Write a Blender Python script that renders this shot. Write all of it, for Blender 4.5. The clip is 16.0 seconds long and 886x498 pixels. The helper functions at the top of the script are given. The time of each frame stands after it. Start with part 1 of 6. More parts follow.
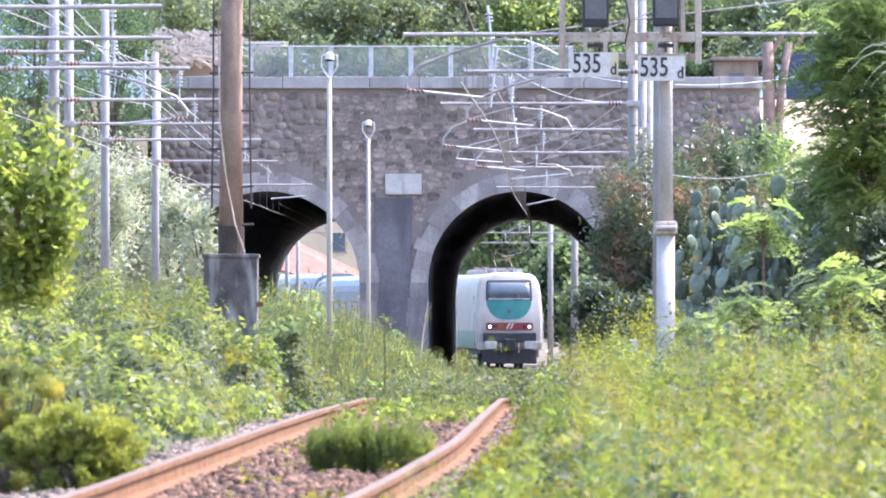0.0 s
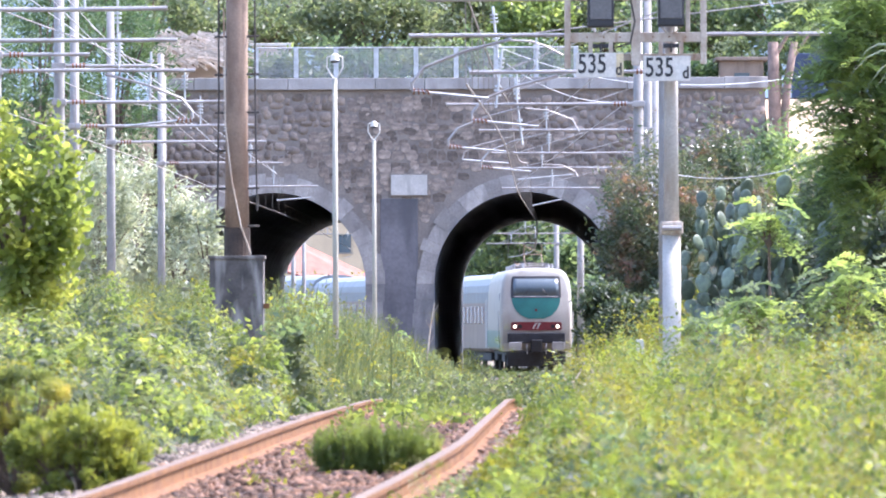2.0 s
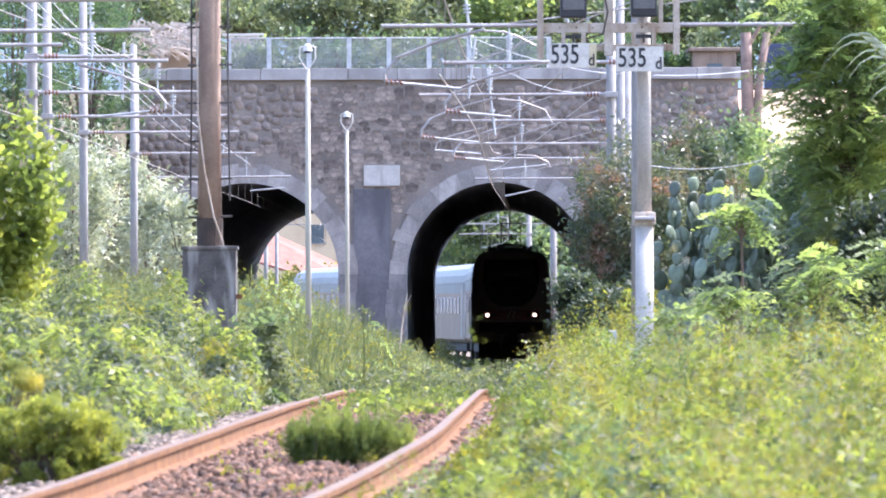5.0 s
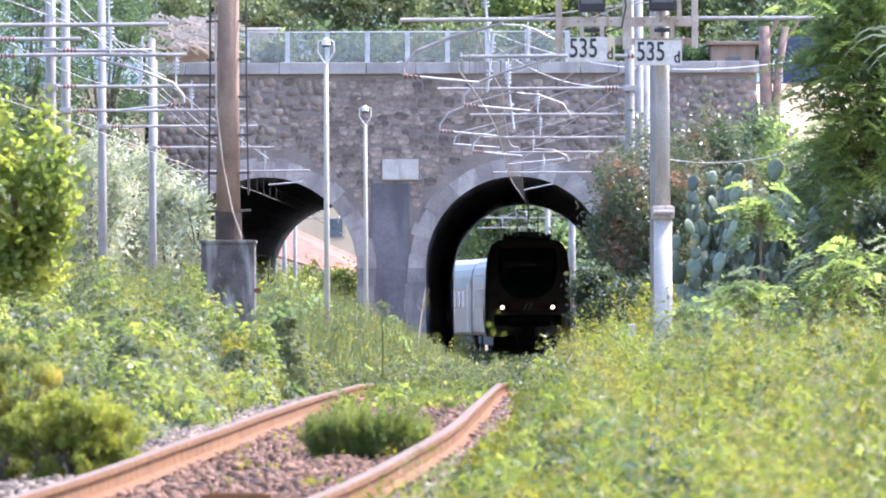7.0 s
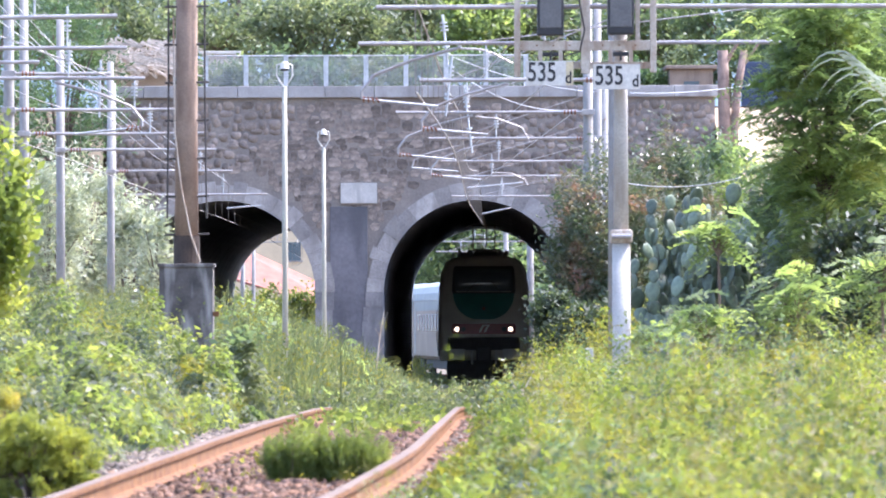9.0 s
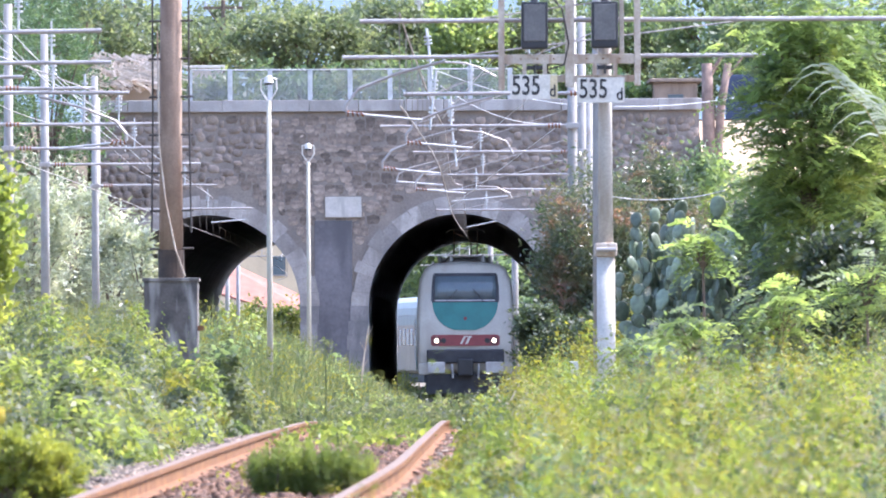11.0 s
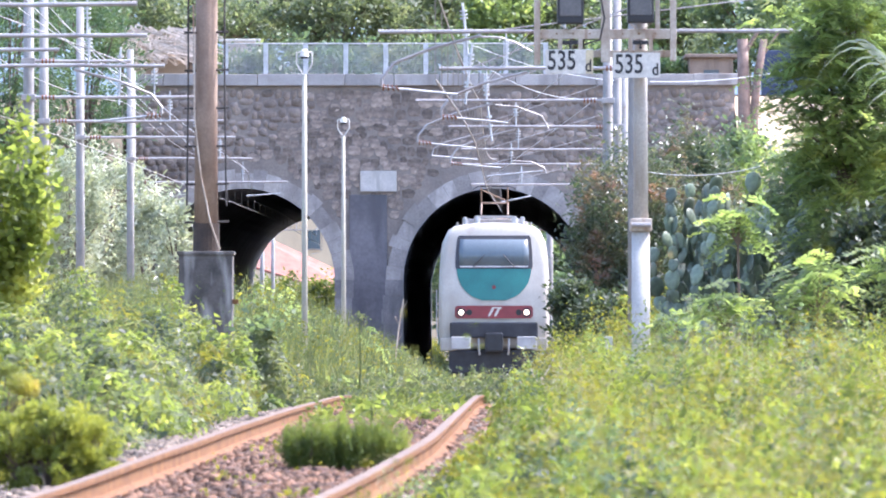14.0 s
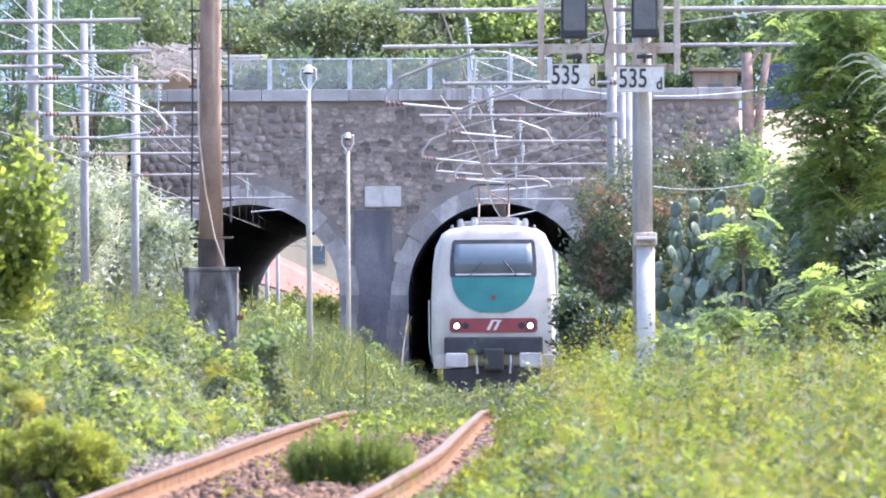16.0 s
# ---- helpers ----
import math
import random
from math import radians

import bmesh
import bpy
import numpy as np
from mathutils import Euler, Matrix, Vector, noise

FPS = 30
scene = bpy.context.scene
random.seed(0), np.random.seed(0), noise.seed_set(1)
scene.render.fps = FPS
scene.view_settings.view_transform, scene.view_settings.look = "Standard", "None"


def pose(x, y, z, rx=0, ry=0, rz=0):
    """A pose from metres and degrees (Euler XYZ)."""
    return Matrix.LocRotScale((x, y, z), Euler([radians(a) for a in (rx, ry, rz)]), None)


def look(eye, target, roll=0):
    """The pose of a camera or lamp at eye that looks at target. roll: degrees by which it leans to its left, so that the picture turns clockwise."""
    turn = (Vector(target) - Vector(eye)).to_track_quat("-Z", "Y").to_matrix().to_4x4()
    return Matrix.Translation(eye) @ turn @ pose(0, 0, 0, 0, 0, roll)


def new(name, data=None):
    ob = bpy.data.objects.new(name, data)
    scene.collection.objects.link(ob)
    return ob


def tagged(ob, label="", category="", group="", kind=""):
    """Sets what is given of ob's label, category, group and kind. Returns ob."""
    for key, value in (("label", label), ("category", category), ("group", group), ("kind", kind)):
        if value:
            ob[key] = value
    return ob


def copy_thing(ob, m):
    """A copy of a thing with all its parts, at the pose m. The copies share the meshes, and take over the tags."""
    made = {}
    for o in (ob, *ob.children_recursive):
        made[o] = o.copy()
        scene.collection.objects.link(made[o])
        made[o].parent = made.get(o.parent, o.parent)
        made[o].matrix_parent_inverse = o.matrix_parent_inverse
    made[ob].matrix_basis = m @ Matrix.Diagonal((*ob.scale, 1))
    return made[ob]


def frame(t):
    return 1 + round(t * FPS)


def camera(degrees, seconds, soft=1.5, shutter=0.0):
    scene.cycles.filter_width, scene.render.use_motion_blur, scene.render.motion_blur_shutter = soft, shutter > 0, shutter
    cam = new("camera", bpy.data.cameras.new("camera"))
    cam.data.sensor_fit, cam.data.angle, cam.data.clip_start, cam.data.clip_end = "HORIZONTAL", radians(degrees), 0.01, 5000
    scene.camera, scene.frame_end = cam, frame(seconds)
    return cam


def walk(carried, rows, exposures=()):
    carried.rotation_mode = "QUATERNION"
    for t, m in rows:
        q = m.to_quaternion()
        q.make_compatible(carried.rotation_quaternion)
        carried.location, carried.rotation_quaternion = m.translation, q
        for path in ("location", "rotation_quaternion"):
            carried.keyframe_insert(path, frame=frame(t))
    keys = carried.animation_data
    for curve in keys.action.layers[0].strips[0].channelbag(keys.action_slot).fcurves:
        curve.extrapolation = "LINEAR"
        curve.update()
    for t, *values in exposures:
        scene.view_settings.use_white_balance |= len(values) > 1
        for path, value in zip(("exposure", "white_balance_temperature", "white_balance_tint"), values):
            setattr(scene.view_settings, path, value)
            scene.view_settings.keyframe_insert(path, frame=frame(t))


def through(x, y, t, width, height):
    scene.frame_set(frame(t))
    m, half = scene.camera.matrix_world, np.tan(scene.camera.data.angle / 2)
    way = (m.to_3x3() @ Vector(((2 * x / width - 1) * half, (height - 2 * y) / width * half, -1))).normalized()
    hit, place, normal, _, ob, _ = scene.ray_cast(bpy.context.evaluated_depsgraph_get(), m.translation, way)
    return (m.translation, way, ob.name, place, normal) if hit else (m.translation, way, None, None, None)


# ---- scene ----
# Camera: one fixed stand beside the track, a long lens that wavers in the hand.
cam = camera(6.903, 16.0, soft=1.9)
EYE = Vector((0.0, 0.0, 1.0))


def aim(x, z, lean):
    """The fixed stand, aimed at a point 200 m off, with a slight lean in degrees."""
    return look(EYE, (x, 200.0, z), lean)


walk(cam, [
    (0, aim(0.0000, 2.8308, 0.000)),
    (0.5, aim(0.0385, 2.7320, -0.177)),
    (1, aim(-0.1864, 2.4677, -0.415)),
    (1.5, aim(0.2292, 2.3896, -0.176)),
    (2, aim(-0.1628, 2.8564, -0.210)),
    (2.5, aim(-0.2217, 3.2795, -0.107)),
    (3, aim(-0.2162, 3.7001, -0.036)),
    (3.5, aim(-0.3451, 3.7680, -0.226)),
    (4, aim(0.0774, 3.8074, -0.323)),
    (4.5, aim(0.3615, 3.1442, -0.264)),
    (4.7, aim(0.5843, 2.8730, -0.222)),
    (6.8, aim(-0.0427, 2.1210, 0.009)),
    (7, aim(0.0718, 2.4313, -0.226)),
    (7.5, aim(0.8707, 2.6435, -0.109)),
    (8, aim(1.0453, 3.0640, -0.050)),
    (8.5, aim(1.3276, 2.9774, -0.122)),
    (9, aim(1.2087, 3.0735, -0.176)),
    (9.2, aim(1.0834, 3.2029, -0.236)),
    (11.3, aim(1.7224, 3.4449, -0.304)),
    (11.5, aim(1.7718, 3.0740, -0.294)),
    (12, aim(1.3410, 3.2266, -0.524)),
    (12.5, aim(1.3951, 2.8826, -0.621)),
    (13, aim(1.4062, 2.7849, -0.603)),
    (13.5, aim(1.3826, 2.8672, -0.538)),
    (14, aim(0.6772, 2.7517, -0.067)),
    (14.5, aim(0.5891, 2.9738, -0.469)),
    (15, aim(0.6121, 3.1859, -0.305)),
    (15.5, aim(0.4182, 2.8544, -0.430)),
    (16, aim(0.5482, 3.1629, -0.314)),
], exposures=[(0.0, 2.2, 5750, 23), (16.0, 2.2, 5720, 22)])
# the long lens is set sharp on the bridge, so the nearest weeds go soft
cam.data.dof.use_dof = True
cam.data.dof.focus_distance = 175.0
cam.data.dof.aperture_fstop = 13.0

# World and sun: clear, hazy day; the sun stands high, to the right and beyond the bridge.
SUN_FROM = Vector((0.66, 0.24, 1.0)).normalized()
world = bpy.data.worlds.new("world")
scene.world = world
world.use_nodes = True
wn = world.node_tree.nodes
sky = wn.new("ShaderNodeTexSky")
sky.sky_type = 'NISHITA'
sky.sun_disc = False
sky.sun_elevation = math.asin(SUN_FROM.z)
sky.sun_rotation = math.atan2(SUN_FROM.x, SUN_FROM.y)
sky.dust_density = 3.0
sky.air_density = 1.2
wn["Background"].inputs[1].default_value = 0.15
world.node_tree.links.new(sky.outputs[0], wn["Background"].inputs[0])
sun = new("sun", bpy.data.lights.new("sun", 'SUN'))
sun.data.energy = 2.15
sun.data.angle = radians(0.55)
sun.data.color = (1.0, 0.95, 0.87)
sun.matrix_world = look(SUN_FROM * 100, (0, 0, 0))


# ---- materials ----
def material(name, col, col2=None, rough=0.8, scale=3.0, bump=0.3, metal=0.0, fine=40.0, per_object=0.0, per_island=0.0, stain=None, dist=0.02):
    """A surface with two scales of variation, fine relief and optional stains."""
    m = bpy.data.materials.new(name)
    m.use_nodes = True
    nt = m.node_tree
    n, l = nt.nodes, nt.links.new
    p = n["Principled BSDF"]
    p.inputs["Roughness"].default_value = rough
    p.inputs["Metallic"].default_value = metal
    tc = n.new("ShaderNodeTexCoord")
    big, small = n.new("ShaderNodeTexNoise"), n.new("ShaderNodeTexNoise")
    for t, s, d in ((big, scale, 5), (small, fine, 3)):
        t.inputs["Scale"].default_value = s
        t.inputs["Detail"].default_value = d
        l(tc.outputs["Object"], t.inputs["Vector"])
    ramp = n.new("ShaderNodeValToRGB")
    ramp.color_ramp.elements[0].position, ramp.color_ramp.elements[1].position = 0.32, 0.68
    c2 = col2 or tuple(c * 0.6 for c in col)
    ramp.color_ramp.elements[0].color = (*c2, 1)
    ramp.color_ramp.elements[1].color = (*col, 1)
    l(big.outputs["Fac"], ramp.inputs["Fac"])
    hsv = n.new("ShaderNodeHueSaturation")
    l(ramp.outputs["Color"], hsv.inputs["Color"])
    val = n.new("ShaderNodeMath")
    val.operation = 'MULTIPLY_ADD'
    l(small.outputs["Fac"], val.inputs[0])
    val.inputs[1].default_value, val.inputs[2].default_value = 0.6, 0.7
    last = val.outputs[0]
    for amount, node, out in ((per_object, "ShaderNodeObjectInfo", "Random"), (per_island, "ShaderNodeNewGeometry", "Random Per Island")):
        if amount:
            info, add = n.new(node), n.new("ShaderNodeMath")
            add.operation = 'MULTIPLY_ADD'
            l(info.outputs[out], add.inputs[0])
            add.inputs[1].default_value = amount
            sub = n.new("ShaderNodeMath")
            sub.operation = 'SUBTRACT'
            l(last, sub.inputs[0])
            sub.inputs[1].default_value = amount / 2
            l(sub.outputs[0], add.inputs[2])
            last = add.outputs[0]
    l(last, hsv.inputs["Value"])
    out = hsv.outputs["Color"]
    if stain:
        st, sr, mix = n.new("ShaderNodeTexNoise"), n.new("ShaderNodeValToRGB"), n.new("ShaderNodeMixRGB")
        mp = n.new("ShaderNodeMapping")
        mp.inputs["Scale"].default_value = (2.2, 2.2, 0.5)
        l(tc.outputs["Object"], mp.inputs[0])
        l(mp.outputs[0], st.inputs["Vector"])
        st.inputs["Scale"].default_value, st.inputs["Detail"].default_value = scale * 0.8, 6
        sr.color_ramp.elements[0].position, sr.color_ramp.elements[1].position = 0.5, 0.7
        l(st.outputs["Fac"], sr.inputs["Fac"])
        l(sr.outputs["Color"], mix.inputs["Fac"])
        l(out, mix.inputs["Color1"])
        mix.inputs["Color2"].default_value = (*stain, 1)
        out = mix.outputs["Color"]
    l(out, p.inputs["Base Color"])
    if bump:
        b = n.new("ShaderNodeBump")
        b.inputs["Strength"].default_value, b.inputs["Distance"].default_value = bump, dist
        l(small.outputs["Fac"], b.inputs["Height"])
        l(b.outputs["Normal"], p.inputs["Normal"])
    return m


def leaf_material(name, cols, gloss=0.55, through=0.58):
    """Thin leaves: a ramp of greens by leaf, light passing through from behind."""
    m = bpy.data.materials.new(name)
    m.use_nodes = True
    nt = m.node_tree
    n, l = nt.nodes, nt.links.new
    p = n["Principled BSDF"]
    p.inputs["Roughness"].default_value = gloss
    geo, tc, patch = n.new("ShaderNodeNewGeometry"), n.new("ShaderNodeTexCoord"), n.new("ShaderNodeTexNoise")
    stretch = n.new("ShaderNodeMapping")
    stretch.inputs["Scale"].default_value = (1.5, 0.5, 1.3)
    l(tc.outputs["Object"], stretch.inputs[0])
    l(stretch.outputs[0], patch.inputs["Vector"])
    patch.inputs["Scale"].default_value = 1.5
    patch.inputs["Detail"].default_value = 3
    add, clampy = n.new("ShaderNodeMath"), n.new("ShaderNodeMath")
    add.operation, clampy.operation = 'MULTIPLY_ADD', 'MULTIPLY_ADD'
    l(geo.outputs["Random Per Island"], add.inputs[0])
    add.inputs[1].default_value = 0.22
    l(patch.outputs["Fac"], clampy.inputs[0])
    clampy.inputs[1].default_value, clampy.inputs[2].default_value = 2.6, -0.95
    l(clampy.outputs[0], add.inputs[2])
    ramp = n.new("ShaderNodeValToRGB")
    el = ramp.color_ramp.elements
    while len(el) < len(cols):
        el.new(0.5)
    for i, c in enumerate(cols):
        el[i].position = i / (len(cols) - 1)
        el[i].color = (*c, 1)
    l(add.outputs[0], ramp.inputs["Fac"])
    l(ramp.outputs["Color"], p.inputs["Base Color"])
    tr, warm, mix = n.new("ShaderNodeBsdfTranslucent"), n.new("ShaderNodeMixRGB"), n.new("ShaderNodeMixShader")
    warm.blend_type = 'MULTIPLY'
    warm.inputs["Fac"].default_value = 1.0
    warm.inputs["Color2"].default_value = (1.6, 1.55, 0.92, 1)
    l(ramp.outputs["Color"], warm.inputs["Color1"])
    l(warm.outputs["Color"], tr.inputs["Color"])
    mix.inputs["Fac"].default_value = through
    l(p.outputs[0], mix.inputs[1])
    l(tr.outputs[0], mix.inputs[2])
    l(mix.outputs[0], n["Material Output"].inputs["Surface"])
    return m


def glow(name, col, strength):
    m = bpy.data.materials.new(name)
    m.use_nodes = True
    p = m.node_tree.nodes["Principled BSDF"]
    p.inputs["Base Color"].default_value = (*col, 1)
    p.inputs["Emission Color"].default_value = (*col, 1)
    p.inputs["Emission Strength"].default_value = strength
    return m


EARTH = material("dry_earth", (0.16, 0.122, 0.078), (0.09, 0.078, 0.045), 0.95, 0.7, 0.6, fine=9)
BALLAST_BED = material("ballast_bed", (0.1, 0.06, 0.042), (0.055, 0.035, 0.026), 0.95, 2.0, 0.8, fine=30)
STONE_BALLAST = material("ballast_stone", (0.17, 0.09, 0.05), (0.055, 0.032, 0.02), 0.9, 3.0, 0.2, per_island=1.3)
STONE_PALE = material("pale_ballast_stone", (0.21, 0.165, 0.12), (0.085, 0.066, 0.05), 0.9, 3.0, 0.2, per_island=1.1)
RUST = material("rusted_rail_steel", (0.205, 0.093, 0.026), (0.125, 0.052, 0.017), 0.85, 5.0, 0.4, metal=0.05, fine=60)
RAIL_TOP = material("worn_rail_head", (0.17, 0.115, 0.075), (0.1, 0.068, 0.045), 0.85, 8.0, 0.1, metal=0.05)
SLEEPER = material("old_timber_sleeper", (0.16, 0.11, 0.075), (0.07, 0.05, 0.035), 0.9, 6.0, 0.6)
MORTAR = material("grey_mortar", (0.28, 0.238, 0.2), (0.19, 0.16, 0.14), 0.95, 1.2, 0.5, fine=14)
RUBBLE = material("rubble_stone", (0.36, 0.285, 0.228), (0.14, 0.112, 0.094), 0.9, 1.6, 0.6, fine=18, per_object=0.9, dist=0.04)
RUBBLE_FAR = material("rubble_stone_rest", (0.36, 0.285, 0.228), (0.14, 0.112, 0.094), 0.9, 1.6, 0.6, fine=18, per_island=0.62, dist=0.04)
ASHLAR = material("dressed_arch_stone", (0.41, 0.37, 0.335), (0.27, 0.24, 0.22), 0.88, 1.5, 0.4, fine=16, per_object=0.5, stain=(0.24, 0.215, 0.19))
COPING = material("coping_stone", (0.44, 0.41, 0.38), (0.29, 0.27, 0.25), 0.88, 1.0, 0.4, per_object=0.35, stain=(0.25, 0.23, 0.21))
LINING = material("sooty_tunnel_lining", (0.5, 0.5, 0.52), (0.34, 0.34, 0.36), 0.95, 0.6, 0.4, fine=8)
CONCRETE = material("weathered_concrete", (0.125, 0.11, 0.095), (0.045, 0.04, 0.036), 0.92, 3.4, 0.4, fine=30, stain=(0.29, 0.27, 0.24))
CONCRETE_PALE = material("pale_spun_concrete", (0.5, 0.475, 0.43), (0.37, 0.35, 0.315), 0.85, 3.0, 0.25, stain=(0.34, 0.3, 0.255))
GALV = material("galvanised_steel", (0.52, 0.53, 0.54), (0.38, 0.39, 0.4), 0.45, 6.0, 0.1, metal=0.55)
GALV_DULL = material("dull_galvanised_tube", (0.4, 0.38, 0.36), (0.28, 0.25, 0.23), 0.5, 4.0, 0.1, metal=0.3)
RUSTY_STEEL = material("rusty_brown_pole", (0.3, 0.215, 0.15), (0.19, 0.125, 0.085), 0.75, 2.2, 0.3, metal=0.1, stain=(0.12, 0.07, 0.045))
FRAME_STEEL = material("weathered_cream_steel", (0.47, 0.41, 0.33), (0.34, 0.27, 0.2), 0.7, 5.0, 0.2, stain=(0.24, 0.14, 0.08))
BLACK = material("black_painted_metal", (0.022, 0.022, 0.024), (0.014, 0.014, 0.015), 0.55, 5, 0.1)
LENS_GREY = material("grey_signal_screen", (0.12, 0.115, 0.11), (0.09, 0.088, 0.085), 0.6, 10, 0.1)
PLATE = material("off_white_plate", (0.6, 0.57, 0.5), (0.48, 0.45, 0.39), 0.55, 6, 0.05)
PLATE_EDGE = material("ochre_plate_end", (0.55, 0.46, 0.28), (0.42, 0.35, 0.22), 0.6, 6, 0.05)
PLAQUE = material("pale_plaque", (0.55, 0.51, 0.46), (0.45, 0.42, 0.37), 0.7, 3, 0.05, stain=(0.4, 0.37, 0.33))
INSULATOR = material("brown_insulator", (0.28, 0.12, 0.06), (0.2, 0.08, 0.04), 0.25, 5, 0)
CABLE = material("dark_cable", (0.05, 0.04, 0.035), (0.03, 0.025, 0.02), 0.6, 5, 0)
WIRE = material("copper_wire", (0.3, 0.25, 0.2), (0.2, 0.16, 0.13), 0.5, 5, 0, metal=0.4)
BARK = material("tree_bark", (0.19, 0.14, 0.1), (0.09, 0.065, 0.05), 0.95, 4, 0.8)
BARK_RED = material("reddish_bark", (0.3, 0.215, 0.17), (0.15, 0.105, 0.085), 0.95, 3, 0.8)
LOCO_WHITE = material("cream_grey_paint", (0.42, 0.39, 0.33), (0.33, 0.305, 0.255), 0.45, 1.4, 0.03, stain=(0.31, 0.275, 0.225))
LOCO_GREEN = material("green_paint", (0.02, 0.15, 0.125), (0.015, 0.115, 0.098), 0.32, 2, 0.02)
LOCO_RED = material("red_paint", (0.23, 0.035, 0.042), (0.17, 0.028, 0.033), 0.4, 2, 0.02)
LOCO_GREY = material("dirty_grey_paint", (0.46, 0.45, 0.43), (0.3, 0.29, 0.28), 0.6, 2, 0.1)
LOCO_DARK = material("dark_underframe", (0.04, 0.04, 0.045), (0.022, 0.022, 0.025), 0.7, 3, 0.2)
CAR_BEIGE = material("beige_coach_paint", (0.3, 0.225, 0.18), (0.23, 0.17, 0.14), 0.5, 1.0, 0.03)
CAR_BLUE = material("light_blue_coach_paint", (0.235, 0.265, 0.28), (0.19, 0.215, 0.23), 0.5, 1.0, 0.03)
CAR_GLASS = material("brownish_coach_glass", (0.2, 0.14, 0.13), (0.15, 0.105, 0.1), 0.2, 2, 0)
GLASS = material("dark_cab_glass", (0.11, 0.14, 0.155), (0.09, 0.115, 0.13), 0.12, 2, 0)
LAMP_GLASS = glow("lit_headlight", (1.0, 0.72, 0.5), 1.2)
TILE_ROOF = material("terracotta_roof", (0.3, 0.125, 0.085), (0.22, 0.09, 0.062), 0.85, 2, 0.3, per_island=0.4)
STUCCO = material("ochre_stucco", (0.62, 0.5, 0.33), (0.52, 0.41, 0.27), 0.9, 0.8, 0.2)
STUCCO_PALE = material("pale_render", (0.6, 0.52, 0.44), (0.48, 0.4, 0.33), 0.9, 0.8, 0.2)
THATCH = material("dry_cane_thatch", (0.62, 0.52, 0.4), (0.4, 0.31, 0.22), 0.9, 4, 0.4, per_island=0.6)
PIER = material("dark_stained_render", (0.2, 0.185, 0.19), (0.13, 0.12, 0.125), 0.9, 0.7, 0.3, fine=10, stain=(0.1, 0.095, 0.1))
# a paler copy of the dry earth, the sunlight put into its colour
EARTH_SUNLIT = material("dry_earth_sun_in_colour", (0.55, 0.42, 0.28), (0.42, 0.31, 0.2), 0.95, 0.8, 0.5, fine=6)
BLUE_SHEET = material("dark_blue_sheeting", (0.05, 0.07, 0.12), (0.035, 0.05, 0.09), 0.7, 2, 0.1)
MESH_PANEL = material("weathered_mesh_panel", (0.35, 0.36, 0.36), (0.28, 0.29, 0.29), 0.7, 3, 0.1)
# the blue of the hills is air haze put into the base colour
HILL = material("far_hillside_painted_haze", (0.13, 0.185, 0.225), (0.085, 0.13, 0.155), 1.0, 0.004, 0, fine=0.03)
CACTUS = material("prickly_pear_pad", (0.155, 0.2, 0.13), (0.1, 0.13, 0.09), 0.4, 5, 0.1, per_object=0.9)

LEAF_FIELD = leaf_material("meadow_leaf", [(0.053, 0.068, 0.016), (0.113, 0.122, 0.022), (0.175, 0.166, 0.027), (0.178, 0.187, 0.033), (0.194, 0.184, 0.046)], 0.55)
LEAF_WEED = leaf_material("weed_leaf", [(0.044, 0.062, 0.038), (0.079, 0.104, 0.052), (0.118, 0.142, 0.067), (0.175, 0.183, 0.095)], 0.46)
LEAF_STRAW = leaf_material("dry_grass_blade", [(0.15, 0.17, 0.06), (0.24, 0.22, 0.1), (0.32, 0.27, 0.16)], 0.7, 0.4)
LEAF_TREE = leaf_material("bright_tree_leaf", [(0.056, 0.079, 0.030), (0.111, 0.146, 0.045), (0.185, 0.212, 0.055), (0.269, 0.265, 0.071)], 0.42, 0.6)
LEAF_DEEP = leaf_material("deep_green_leaf", [(0.059, 0.090, 0.064), (0.095, 0.141, 0.084), (0.142, 0.197, 0.103), (0.213, 0.254, 0.129)], 0.38, 0.6)
LEAF_DARK = leaf_material("dark_oleander_leaf", [(0.045, 0.075, 0.05), (0.078, 0.108, 0.066), (0.125, 0.135, 0.09), (0.25, 0.15, 0.12)], 0.32, 0.42)
LEAF_OLIVE = leaf_material("silver_olive_leaf", [(0.16, 0.19, 0.14), (0.28, 0.32, 0.24), (0.42, 0.45, 0.36), (0.56, 0.57, 0.46)], 0.4, 0.35)
# far greens greyed, so that distance haze is part of the leaf colour
LEAF_FAR = leaf_material("far_tree_leaf_hazed", [(0.07, 0.1, 0.062), (0.11, 0.146, 0.086), (0.152, 0.188, 0.11), (0.22, 0.245, 0.15)], 0.5, 0.5)
LEAF_SHRUB = leaf_material("yellow_green_shrub", [(0.077, 0.102, 0.036), (0.173, 0.203, 0.053), (0.327, 0.312, 0.066), (0.569, 0.328, 0.102)], 0.5, 0.5)
LEAF_HEATH = leaf_material("heath_leaf", [(0.056, 0.082, 0.027), (0.118, 0.165, 0.042), (0.209, 0.258, 0.064), (0.306, 0.337, 0.088)], 0.5, 0.5)
LEAF_LOCUST = leaf_material("locust_leaf", [(0.087, 0.133, 0.07), (0.144, 0.205, 0.092), (0.217, 0.282, 0.108), (0.319, 0.358, 0.13)], 0.4, 0.64)
LEAF_PALE = leaf_material("pale_weed_leaf", [(0.13, 0.14, 0.075), (0.19, 0.185, 0.105), (0.25, 0.22, 0.14), (0.29, 0.24, 0.175)], 0.7, 0.3)
LAMP_CREAM = material("cream_lamp_post", (0.42, 0.395, 0.31), (0.33, 0.305, 0.235), 0.7, 3.0, 0.1, stain=(0.33, 0.3, 0.24))
